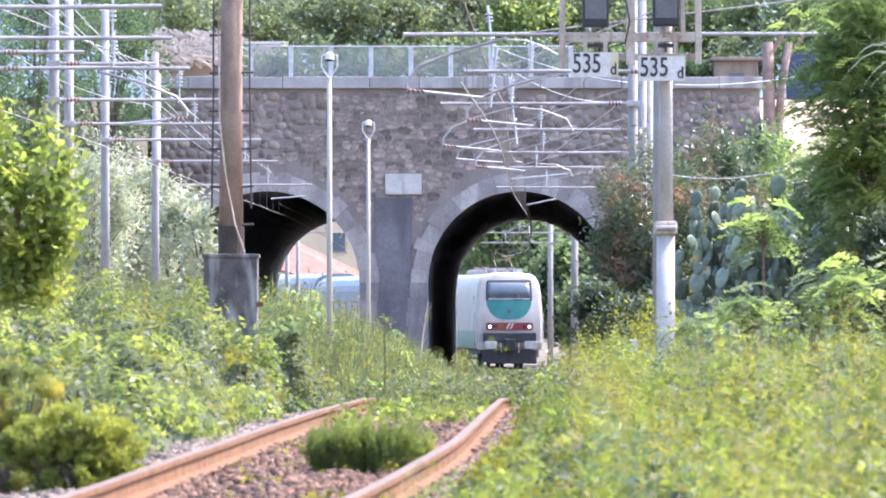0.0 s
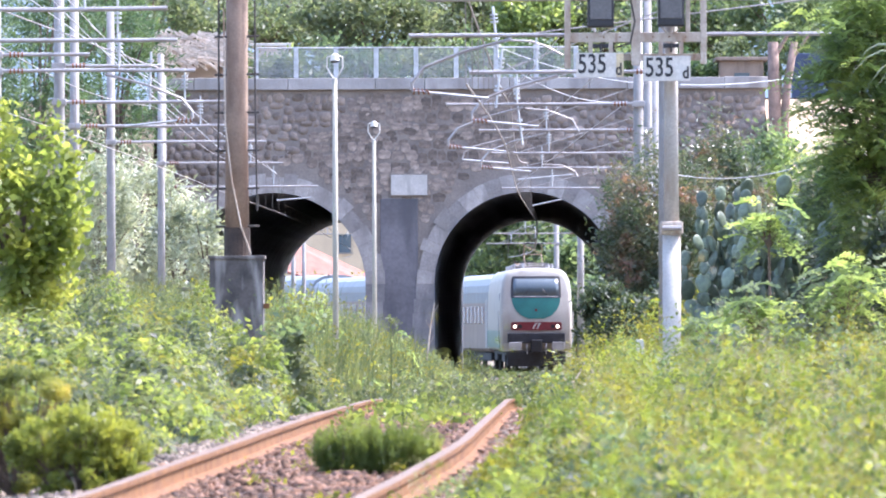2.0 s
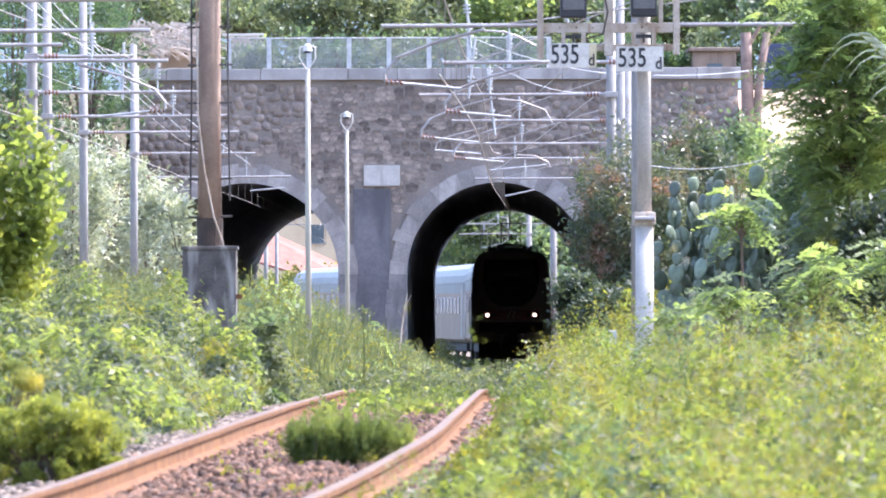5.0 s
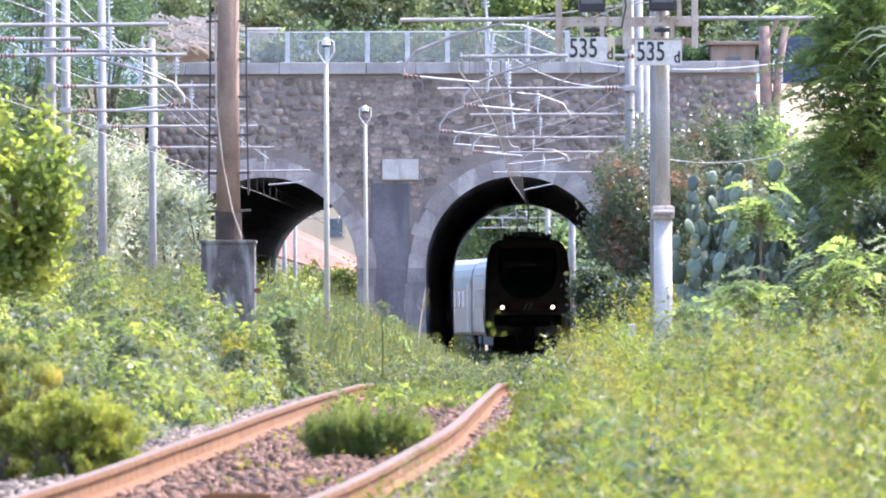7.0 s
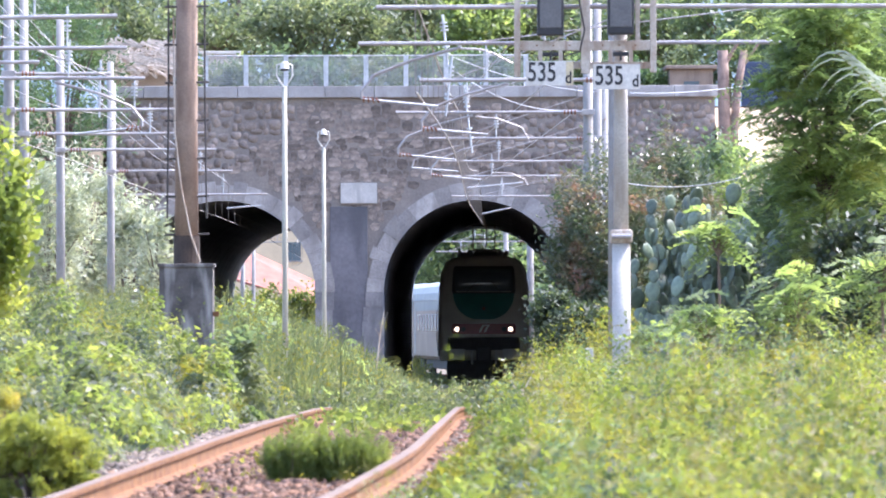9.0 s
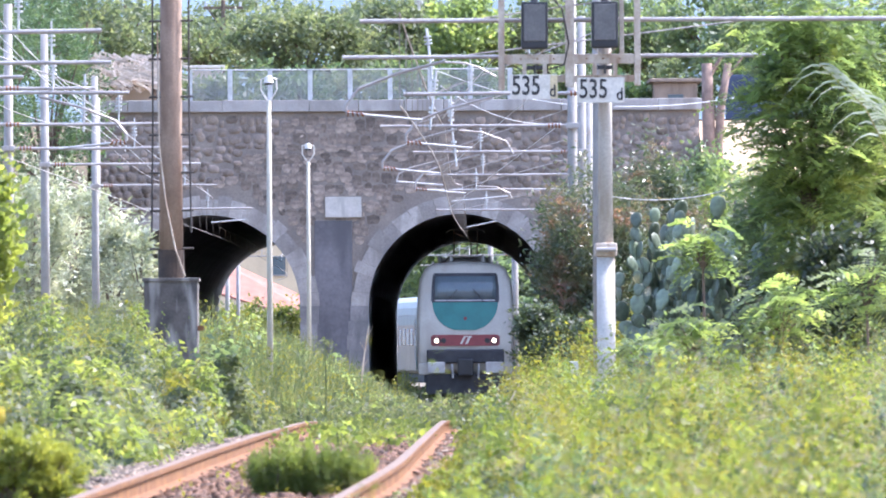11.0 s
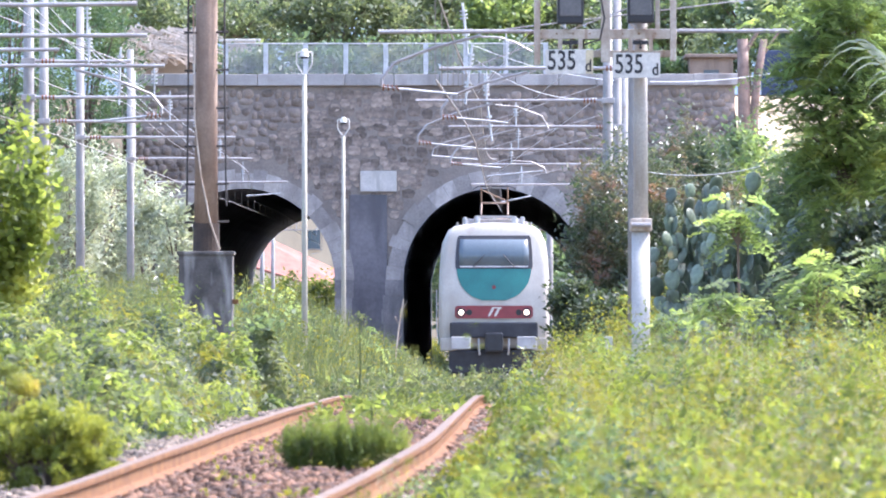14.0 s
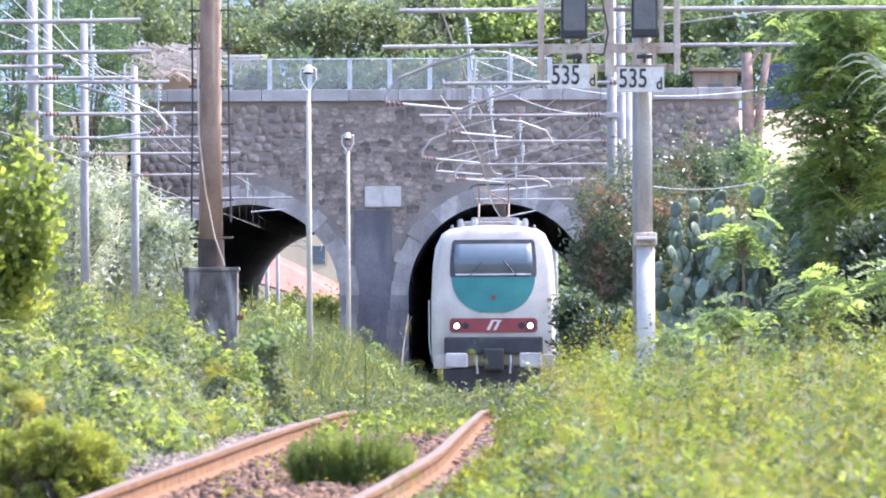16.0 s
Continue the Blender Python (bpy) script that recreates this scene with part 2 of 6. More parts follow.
MAST_GREY = material("grey_mast_concrete", (0.31, 0.3, 0.28), (0.22, 0.21, 0.195), 0.85, 3.0, 0.2, stain=(0.2, 0.185, 0.165))
COLLAR = material("dark_rusted_collar", (0.07, 0.045, 0.03), (0.035, 0.025, 0.018), 0.85, 6, 0.4)
LEAF_SUNNY = leaf_material("sunlit_leaf", [(0.070, 0.106, 0.036), (0.124, 0.169, 0.049), (0.185, 0.223, 0.063), (0.255, 0.263, 0.081)], 0.46, 0.63)
# for dark green weeds, and as shade painted into undergrowth and low bushes
LEAF_SHADE = leaf_material("dark_weed_and_shade_leaf", [(0.026, 0.040, 0.025), (0.042, 0.062, 0.035), (0.060, 0.084, 0.045), (0.093, 0.119, 0.066)], 0.46, 0.4)
LEAF_PINE = leaf_material("pine_needle", [(0.04, 0.075, 0.045), (0.065, 0.115, 0.06), (0.095, 0.155, 0.075), (0.14, 0.2, 0.1)], 0.5, 0.4)
LEAF_LIME = leaf_material("lime_green_leaf", [(0.091, 0.129, 0.039), (0.154, 0.203, 0.054), (0.236, 0.276, 0.069), (0.326, 0.328, 0.089)], 0.45, 0.65)
LEAF_SPURGE = leaf_material("spurge_leaf", [(0.083, 0.113, 0.032), (0.178, 0.214, 0.045), (0.308, 0.327, 0.058), (0.438, 0.383, 0.077)], 0.5, 0.55)
LEAF_MEADOW = leaf_material("meadow_herb_leaf", [(0.055, 0.08, 0.018), (0.105, 0.14, 0.026), (0.16, 0.195, 0.036), (0.215, 0.235, 0.05)], 0.58, 0.58)
JAMB = material("dirty_jamb_stone", (0.3, 0.275, 0.26), (0.19, 0.175, 0.17), 0.9, 1.5, 0.4, fine=16, per_object=0.3, stain=(0.16, 0.15, 0.145))
BROWN_WALL = material("brown_garden_wall", (0.33, 0.25, 0.19), (0.2, 0.15, 0.115), 0.92, 1.6, 0.4, stain=(0.15, 0.11, 0.085))


# ---- mesh helpers ----
def part(name, bm, mat, parent=None, label="", smooth=False):
    """Links a bmesh as one mesh object, under a thing or a part."""
    me = bpy.data.meshes.new(name)
    bm.to_mesh(me)
    bm.free()
    me.materials.append(mat)
    if smooth:
        me.polygons.foreach_set("use_smooth", [True] * len(me.polygons))
    ob = new(name, me)
    if parent:
        ob.parent = parent
    return tagged(ob, label)


def thing(name, m, label, category, group="", kind=""):
    ob = new(name)
    ob.empty_display_size = 0.2
    ob.matrix_world = m
    return tagged(ob, label, category, group, kind)


def add_box(bm, x0, x1, y0, y1, z0, z1, bevel=0.0):
    v = [bm.verts.new(c) for c in ((x0, y0, z0), (x1, y0, z0), (x1, y1, z0), (x0, y1, z0), (x0, y0, z1), (x1, y0, z1), (x1, y1, z1), (x0, y1, z1))]
    fs = [bm.faces.new([v[i] for i in q]) for q in ((3, 2, 1, 0), (4, 5, 6, 7), (0, 1, 5, 4), (1, 2, 6, 5), (2, 3, 7, 6), (3, 0, 4, 7))]
    if bevel:
        es = list({e for f in fs for e in f.edges})
        bmesh.ops.bevel(bm, geom=es, offset=bevel, segments=2, affect='EDGES', profile=0.6)
    return bm


def add_tube(bm, pts, r, n=8, taper=None):
    """A round bar through the points; r at the start, taper at the end."""
    pts = [Vector(p) for p in pts]
    rings = []
    last = None
    for i, p in enumerate(pts):
        d = (pts[min(i + 1, len(pts) - 1)] - pts[max(i - 1, 0)]).normalized()
        if last is None:
            a = d.orthogonal().normalized()
        else:
            a = (last - d * last.dot(d)).normalized()
        last = a
        b = d.cross(a)
        rr = r + ((taper if taper is not None else r) - r) * i / (len(pts) - 1)
        rings.append([bm.verts.new(p + (a * math.cos(k * math.tau / n) + b * math.sin(k * math.tau / n)) * rr) for k in range(n)])
    for q, w in zip(rings, rings[1:]):
        for k in range(n):
            bm.faces.new((q[k], q[(k + 1) % n], w[(k + 1) % n], w[k]))
    bm.faces.new(rings[0][::-1])
    bm.faces.new(rings[-1])
    return bm


def tube(pts, r, n=8, taper=None):
    return add_tube(bmesh.new(), pts, r, n, taper)


def box(x0, x1, y0, y1, z0, z1, bevel=0.0):
    return add_box(bmesh.new(), x0, x1, y0, y1, z0, z1, bevel)


def prism(outline, y0, y1):
    """An outline in x, z, drawn out from y0 to y1."""
    bm = bmesh.new()
    a = [bm.verts.new((x, y0, z)) for x, z in outline]
    b = [bm.verts.new((x, y1, z)) for x, z in outline]
    bm.faces.new(a)
    bm.faces.new(b[::-1])
    for i in range(len(a)):
        j = (i + 1) % len(a)
        bm.faces.new((a[j], a[i], b[i], b[j]))
    bmesh.ops.triangulate(bm, faces=[f for f in bm.faces if len(f.verts) > 4])
    bmesh.ops.recalc_face_normals(bm, faces=bm.faces)
    return bm


def raw_mesh(name, verts, faces, mat, parent=None, label=""):
    """A large mesh of equal faces straight from arrays (faces: rows of 3 or 4 vertex numbers)."""
    me = bpy.data.meshes.new(name)
    verts, faces = np.asarray(verts, dtype=np.float32), np.asarray(faces, dtype=np.int32)
    k = faces.shape[1]
    me.vertices.add(len(verts))
    me.vertices.foreach_set("co", verts.ravel())
    me.loops.add(faces.size)
    me.loops.foreach_set("vertex_index", faces.ravel())
    me.polygons.add(len(faces))
    me.polygons.foreach_set("loop_start", np.arange(0, faces.size, k, dtype=np.int32))
    me.update(calc_edges=True)
    me.materials.append(mat)
    ob = new(name, me)
    if parent:
        ob.parent = parent
    return tagged(ob, label)


# ---- the lie of the land ----
TRACK_Y = [-400, 20, 39, 43, 48, 64, 81, 120, 172, 209, 241, 283, 297, 310, 323, 340, 360, 380, 400, 430, 460, 500, 600]
TRACK_X = [-9, -2.5, -1.18, -0.93, -0.67, -0.37, -0.1, 0.65, 1.63, 2.24, 2.8, 3.47, 3.55, 3.4, 2.93, 1.75, -0.35, -3.1, -6.6, -13, -20.5, -33, -75]
RAIL_Y = [-400, 30, 39, 44, 50, 64, 81, 100, 125, 172, 209, 246, 283, 323, 350, 395, 2000]
RAIL_Z = [0.03, 0.0, 0.06, 0.15, 0.19, 0.17, 0.1, -0.12, -0.45, -0.82, -0.88, -1.05, -1.22, -1.34, -1.28, -0.95, -0.9]


def smooth_table(ys, vs):
    g = np.arange(-60.0, 620.0, 1.0)
    v = np.interp(g, ys, vs)
    k = np.hanning(13)
    k /= k.sum()
    return g[8:-8], np.convolve(v, k, 'same')[8:-8]


TRACK_G, TRACK_V = smooth_table(TRACK_Y, TRACK_X)
RAIL_G, RAIL_V = smooth_table(RAIL_Y, RAIL_Z)


def track_x(y):
    return np.interp(y, TRACK_G, TRACK_V)


def rail_z(y):
    return np.interp(y, RAIL_G, RAIL_V)


def ground_z(x, y):
    """Height of the ground: a flat bed under the track, shoulders, rising banks."""
    x, y = np.asarray(x, dtype=float), np.asarray(y, dtype=float)
    d = x - track_x(y)
    r = rail_z(y)
    bed = r - 0.17
    a = np.abs(d)
    side = np.clip((a - 1.35) / 1.2, 0, 1)
    z = bed - 0.22 * side
    near = np.clip((215 - y) / 30, 0, 1)
    far = np.clip((y - 85) / 30, 0, 1)
    z = z + near * np.clip((-d - 1.5 + 0.6 * far) / (3.5 - 1.5 * far), 0, 1) * (0.4 + 0.75 * far)
    z = z + near * np.clip((d - 1.7 + 0.5 * far) / (3.0 - 1.6 * far), 0, 1) * (0.2 + 0.85 * far)
    z = z + 0.05 * np.sin(x * 1.3 + y * 0.31) * side
    return z


def build_ground():
    xs = np.unique(np.concatenate([np.linspace(-3000, -60, 10), np.linspace(-60, -14, 16), np.linspace(-14, 14, 113), np.linspace(14, 60, 16), np.linspace(60, 3000, 10)]))
    ys = np.unique(np.concatenate([np.linspace(-3000, -10, 8), np.linspace(-10, 110, 121), np.linspace(110, 600, 99), np.linspace(600, 3000, 8)]))
    gx, gy = np.meshgrid(xs, ys)
    gz = ground_z(gx, gy)
    v = np.stack([gx, gy, gz], -1).reshape(-1, 3)
    n = len(xs)
    i = (np.arange(len(ys) - 1)[:, None] * n + np.arange(n - 1)[None, :]).ravel()
    f = np.stack([i, i + 1, i + n + 1, i + n], -1)
    ob = raw_mesh("ground", v, f, EARTH)
    tagged(ob, "dry brown earth under grass and weeds", "ground", kind="structure")


build_ground()


# ---- the bridge with its two openings ----
NEAR, FAR = 222.0, 289.5
BASE = -1.65
SPRING = 2.008
RADIUS = 2.78
RING = 0.56
ARCH_NEAR = (-5.294, 2.322)
ARCH_FAR = (-3.72, 3.317)
WALL_L, WALL_R = -8.812, 9.580
COPE_Z = 7.882


def arch_line(cx, r, n=24):
    pts = [(cx - r, BASE - 0.2)]
    pts += [(cx - r * math.cos(math.pi * k / n), SPRING + r * math.sin(math.pi * k / n)) for k in range(n + 1)]
    return pts + [(cx + r, BASE - 0.2)]


def arch_top(x, arches, r):
    """Height of the opening above x, or the foot of the wall."""
    for cx in arches:
        if abs(x - cx) < r:
            return SPRING + math.sqrt(r * r - (x - cx) ** 2)
    return BASE - 0.2


def portal_wall(name, y0, y1, arches, left, right, label):
    """A wall in upright strips, with two round openings through it."""
    r = RADIUS + 0.02
    xs = {left, right}
    for cx in arches:
        xs |= {cx - r * math.cos(math.pi * k / 28) for k in range(29)}
        xs |= {cx - r + 1e-4, cx + r - 1e-4}
    xs = sorted(xs)
    bm = bmesh.new()
    foot = [arch_top(x, arches, r - 1e-5) for x in xs]
    cols = [[bm.verts.new((x, y, z)) for y, z in ((y0, f), (y0, COPE_Z), (y1, COPE_Z), (y1, f))] for x, f in zip(xs, foot)]
    for p, q in zip(cols, cols[1:]):
        for k in range(4):
            j = (k + 1) % 4
            bm.faces.new((p[k], q[k], q[j], p[j]))
    bm.faces.new(cols[0])
    bm.faces.new(cols[-1][::-1])
    bmesh.ops.recalc_face_normals(bm, faces=bm.faces)
    ob = part(name, bm, MORTAR)
    return tagged(ob, label, "wall", kind="structure")


wall_near = portal_wall("wall_near", NEAR, NEAR + 1.2, ARCH_NEAR, WALL_L, WALL_R, "rubble stone bridge wall with two round arches")
wall_far = portal_wall("wall_far", FAR - 1.2, FAR, ARCH_FAR, ARCH_FAR[0] - 12, ARCH_FAR[1] + 12, "far stone face of the railway bridge")


def tunnel_lining(i):
    bm = bmesh.new()
    rows = []
    for k in range(9):
        y = NEAR + 0.02 + (FAR - NEAR - 0.04) * k / 8
        cx = ARCH_NEAR[i] + (ARCH_FAR[i] - ARCH_NEAR[i]) * k / 8
        rows.append([bm.verts.new((x, y, z)) for x, z in arch_line(cx, RADIUS)])
    for a, b in zip(rows, rows[1:]):
        for k in range(len(a) - 1):
            bm.faces.new((a[k], a[k + 1], b[k + 1], b[k]))
    bmesh.ops.solidify(bm, geom=list(bm.faces), thickness=-0.015)
    ob = part("tunnel_lining", bm, LINING)
    tagged(ob, "dark sooty vault of the railway tunnel", "tunnel", kind="structure")


for i in (0, 1):
    tunnel_lining(i)

deck = part("bridge_deck", box(-90, 90, NEAR + 1.22, FAR - 1.22, COPE_Z - 0.7, COPE_Z - 0.25), EARTH)
tagged(deck, "earth deck on top of the railway bridge", "bridge", kind="structure")


def embankment(name, x0, x1, y_top, y_foot, label, mat):
    """A slope beside the portal wall, from the deck down to the ground, with an uneven skin."""
    nx, ny = 36, 16
    v, f = [], []
    for j in range(ny + 1):
        for i in range(nx + 1):
            u, w = i / nx, j / ny
            x, y = x0 + (x1 - x0) * u, y_top + (y_foot - y_top) * w
            z = (COPE_Z - 0.3) * (1 - w) + (-1.4) * w
            z += 0.35 * noise.noise((x * 0.5, y * 0.5, 3)) * (1 if 0 < w < 1 else 0)
            v.append((x, y, z))
    for j in range(ny):
        for i in range(nx):
            a = j * (nx + 1) + i
            f.append((a, a + 1, a + nx + 2, a + nx + 1))
    ob = raw_mesh(name, v, f, mat)
    tagged(ob, label, "bank", kind="structure")


# the east slope takes the earth copy that is painted sunlit
embankment("bank_east", WALL_R + 0.02, 70, NEAR + 1.2, 203, "dry earth bank beside the bridge, sunlight put into its pale colour", EARTH_SUNLIT)
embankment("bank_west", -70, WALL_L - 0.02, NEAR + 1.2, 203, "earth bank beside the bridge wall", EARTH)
embankment("bank_far_east", ARCH_FAR[1] + 12, 90, FAR - 1.2, 306, "earth bank behind the bridge", EARTH)
embankment("bank_far_west", -90, ARCH_FAR[0] - 12, FAR - 1.2, 306, "earth bank behind the bridge", EARTH)


# ---- far hills ----
def build_hills():
    xs, v, f = np.linspace(-1600, 1600, 81), [], []
    for j in range(9):
        for x in xs:
            w = j / 8
            top = 140 + 26 * noise.noise((x * 0.004, 1.3, 0)) + 10 * noise.noise((x * 0.02, 4, 0))
            v.append((x, 1500 + 500 * w, -5 + (top + 5) * math.sin(w * math.pi / 2) + 3 * noise.noise((x * 0.02, w * 6, 2))))
    n = len(xs)
    for j in range(8):
        for i in range(n - 1):
            a = j * n + i
            f.append((a, a + 1, a + n + 1, a + n))
    tagged(raw_mesh("backdrop_hills", v, f, HILL), "distant hills with blue haze painted into their colour", "hills", kind="structure")


build_hills()


# ---- the railway track ----
def rail_curve(off, y0, y1, step):
    pts = []
    y = y0
    while y <= y1:
        x, slope = float(track_x(y)), float(track_x(y + 0.5) - track_x(y - 0.5))
        side = Vector((1, -slope, 0)).normalized()
        pts.append((Vector((x, y, float(rail_z(y)))) + side * off, side))
        y += step
    return pts


def loft(pts, outline):
    bm = bmesh.new()
    rows = [[bm.verts.new(p + s * a + Vector((0, 0, b))) for a, b in outline] for p, s in pts]
    for r0, r1 in zip(rows, rows[1:]):
        for k in range(len(outline)):
            j = (k + 1) % len(outline)
            bm.faces.new((r0[k], r0[j], r1[j], r1[k]))
    bm.faces.new(rows[0][::-1])
    bm.faces.new(rows[-1])
    bmesh.ops.recalc_face_normals(bm, faces=bm.faces)
    return bm


track = thing("railway_track", pose(0, 0, 0), "rusty railway track on brown ballast", "railway track", kind="structure")
RAIL_BODY = [(-0.067, -0.148), (0.067, -0.148), (0.067, -0.138), (0.012, -0.12), (0.009, -0.045), (0.034, -0.034), (0.035, -0.006), (-0.035, -0.006), (-0.034, -0.034), (-0.009, -0.045), (-0.012, -0.12), (-0.067, -0.138)]
for off in (-0.7525, 0.7525):
    pts = rail_curve(off, 8, 420, 1.0)
    rail = part("rail", loft(pts, RAIL_BODY), RUST, track, "rusty orange steel rail")
    part("rail_head", loft(pts, [(-0.033, -0.004), (0.033, -0.004), (0.03, 0.0), (-0.03, 0.0)]), RAIL_TOP, rail, "worn grey running surface")

bed = part("ballast_bed", loft(rail_curve(0.0, 10, 130, 1.0), [(-1.5, -0.45), (1.5, -0.45), (1.3, -0.162), (-1.3, -0.162)]), BALLAST_BED, track, "dark brown ballast bed")
sleeper_mesh = box(-1.25, 1.25, -0.12, 0.12, -0.3, -0.155, 0.015)
first = part("sleeper", sleeper_mesh, SLEEPER, track)
for k in range(110):
    y = 30 + 0.62 * k
    m = pose(float(track_x(y)), y, float(rail_z(y)) - 0.004, 0, 0, -math.degrees(math.atan(float(track_x(y + .5) - track_x(y - .5)))))
    if k == 0:
        first.matrix_basis = m
        continue
    s = new("sleeper", first.data)
    s.parent = track
    s.matrix_basis = m


# ---- dressed stones, coping and fence on the bridge ----
def arch_stones(parent, arches, y, n=21):
    for cx in arches:
        cuts = [math.pi * (k + (random.uniform(-0.2, 0.2) if 0 < k < n else 0)) / n for k in range(n + 1)]
        for k in range(n):
            a0, a1 = cuts[k] + 0.0015, cuts[k + 1] - 0.0015
            rr = RADIUS + RING + random.uniform(-0.09, 0.05)
            o = [(cx - r * math.cos(a), SPRING + r * math.sin(a)) for r, a in ((RADIUS - 0.01, a0), (RADIUS - 0.01, (a0 + a1) / 2), (RADIUS - 0.01, a1), (rr, a1), (rr, (a0 + a1) / 2), (rr, a0))]
            part("arch_stone", prism(o, y - 0.07 - random.uniform(0, 0.02), y + 0.3), ASHLAR, parent)
        z = SPRING
        while z > BASE - 0.1:
            h = random.uniform(0.42, 0.55)
            for s in (-1, 1):
                w = RING + random.uniform(-0.08, 0.1)
                xa, xb = sorted((cx + s * (RADIUS - 0.01), cx + s * (RADIUS + w)))
                part("jamb_stone", box(xa, xb, y - 0.07 - random.uniform(0, 0.02), y + 0.3, z - h + 0.012, z), JAMB, parent)
            z -= h


arch_stones(wall_near, ARCH_NEAR, NEAR)

x = WALL_L - 0.1
while x < WALL_R:
    w = random.uniform(1.1, 1.5)
    part("coping_stone", box(x, min(x + w - 0.015, WALL_R + 0.1), NEAR - 0.16, NEAR + 1.22, COPE_Z + 0.003, COPE_Z + 0.359 + random.uniform(-0.012, 0.012), 0.02), COPING, wall_near)
    x += w

plaque = part("plaque", box(-1.742, -0.649, NEAR - 0.09, NEAR - 0.045, 4.689, 5.303, 0.01), PLAQUE)
tagged(plaque, "blank pale plaque on the bridge wall", "plaque")
part("plaque_frame", box(-1.776, -0.615, NEAR - 0.06, NEAR + 0.02, 4.654, 5.338), MORTAR, plaque)


def bridge_fence():
    fence = thing("bridge_fence", pose(0, NEAR + 0.5, COPE_Z + 0.359), "grey steel mesh fence on top of the bridge", "fence")
    gap, h = 1.212, 0.956
    x0 = -5.823
    ks = [k for k in range(0, 9)]
    for k in ks:
        px = x0 + gap * k
        part("fence_post", box(px - 0.07, px + 0.07, -0.03, 0.03, 0.0, h, 0.01), GALV, fence, "grey flat fence post")
        if k == ks[-1]:
            continue
        bm = bmesh.new()
        for j in range(24):
            xx = px + 0.08 + (gap - 0.16) * j / 23
            add_box(bm, xx - 0.006, xx + 0.006, -0.005, 0.005, 0.06, h - 0.04)
        for j in range(14):
            zz = 0.06 + (h - 0.1) * j / 13
            add_box(bm, px + 0.075, px + gap - 0.075, -0.009, -0.005, zz - 0.006, zz + 0.006)
        part("mesh_panel", bm, MESH_PANEL, fence, "wire mesh panel")
        part("fence_rail", tube([(px, 0, h - 0.02), (px + gap, 0, h - 0.02)], 0.02, 6), GALV, fence)


bridge_fence()


PIER_L, PIER_R, PIER_TOP = -2.049, -0.956, 4.586
pier = part("pier_facing", box(PIER_L - 0.03, PIER_R + 0.02, NEAR - 0.05, NEAR + 0.1, BASE - 0.1, PIER_TOP, 0.02), PIER, wall_near, "smooth dark stained render between the arches")


# ---- rubble of the near wall ----
def rubble(parent):
    """Rough field stones, each its own piece near the arches, the rest joined."""
    rng = random.Random(5)
    shapes = []
    for k in range(14):
        bm = bmesh.new()
        n = 8
        ring0, ring1 = [], []
        for j in range(n):
            a = math.tau * (j + rng.uniform(-0.25, 0.25)) / n
            sq = 1 / max(abs(math.cos(a)), abs(math.sin(a))) ** 0.5
            r = 0.585 * sq * rng.uniform(0.82, 1.06)
            ring0.append(bm.verts.new((math.cos(a) * r, 0.06, math.sin(a) * r)))
            ring1.append(bm.verts.new((math.cos(a) * r * 0.9, -0.012 - rng.uniform(0, 0.012), math.sin(a) * r * 0.9)))
        top = bm.verts.new((rng.uniform(-.1, .1), -0.02, rng.uniform(-.1, .1)))
        for j in range(n):
            i = (j + 1) % n
            bm.faces.new((ring0[j], ring0[i], ring1[i], ring1[j]))
            bm.faces.new((ring1[j], ring1[i], top))
        bmesh.ops.recalc_face_normals(bm, faces=bm.faces)
        me = bpy.data.meshes.new("rubble_stone")
        bm.to_mesh(me)
        bm.free()
        me.materials.append(RUBBLE)
        shapes.append(me)
    cells = []
    z = -1.1
    while z < COPE_Z - 0.16:
        h = rng.uniform(0.2, 0.33)
        x = WALL_L + rng.uniform(0, 0.2)
        while x < WALL_R - 0.2:
            w = rng.choice((rng.uniform(0.17, 0.3), rng.uniform(0.26, 0.46)))
            cx, cz = x + w / 2, z + h / 2 + rng.uniform(-0.1, 0.1)
            clear = all(math.hypot(cx - c, max(0, cz - SPRING)) > RADIUS + RING + 0.16 + 0.3 * w for c in ARCH_NEAR)
            if PIER_L < cx < PIER_R and cz < PIER_TOP + 0.1:
                clear = False
            if clear and cz + h / 2 < COPE_Z - 0.02:
                cells.append((cx, cz, w, h))
            x += w
        z += h * 0.97
    verts, faces = [], []
    keep = sorted(cells, key=lambda c: abs(c[0] + 0.4) + abs(c[1] - 3.4) * 1.2)[:300]
    for cx, cz, w, h in keep:
        ob = new("rubble_stone", rng.choice(shapes))
        ob.parent = parent
        ob.matrix_basis = Matrix.LocRotScale((cx, NEAR, cz), Euler((0, rng.uniform(-0.15, 0.15), 0)), (w * rng.uniform(0.85, 1.08) * rng.choice((-1, 1)), rng.uniform(0.7, 1.2), h * rng.uniform(0.85, 1.15)))
    keep = set(keep)
    for c in cells:
        if c in keep:
            continue
        cx, cz, w, h = c
        me = rng.choice(shapes)
        base = len(verts)
        wj, hj = w * rng.uniform(0.8, 1.0), h * rng.uniform(0.8, 1.05)
        verts += [(cx + v.co.x * wj, NEAR + v.co.y * 0.6, cz + v.co.z * hj) for v in me.vertices]
        for p in me.polygons:
            q = [base + i for i in p.vertices]
            if len(q) == 4:
                faces += [(q[0], q[1], q[2]), (q[0], q[2], q[3])]
            else:
                faces.append(tuple(q))
    rest = raw_mesh("rubble_facing", verts, faces, RUBBLE_FAR, parent)
    tagged(rest, kind="stuff")


rubble(wall_near)


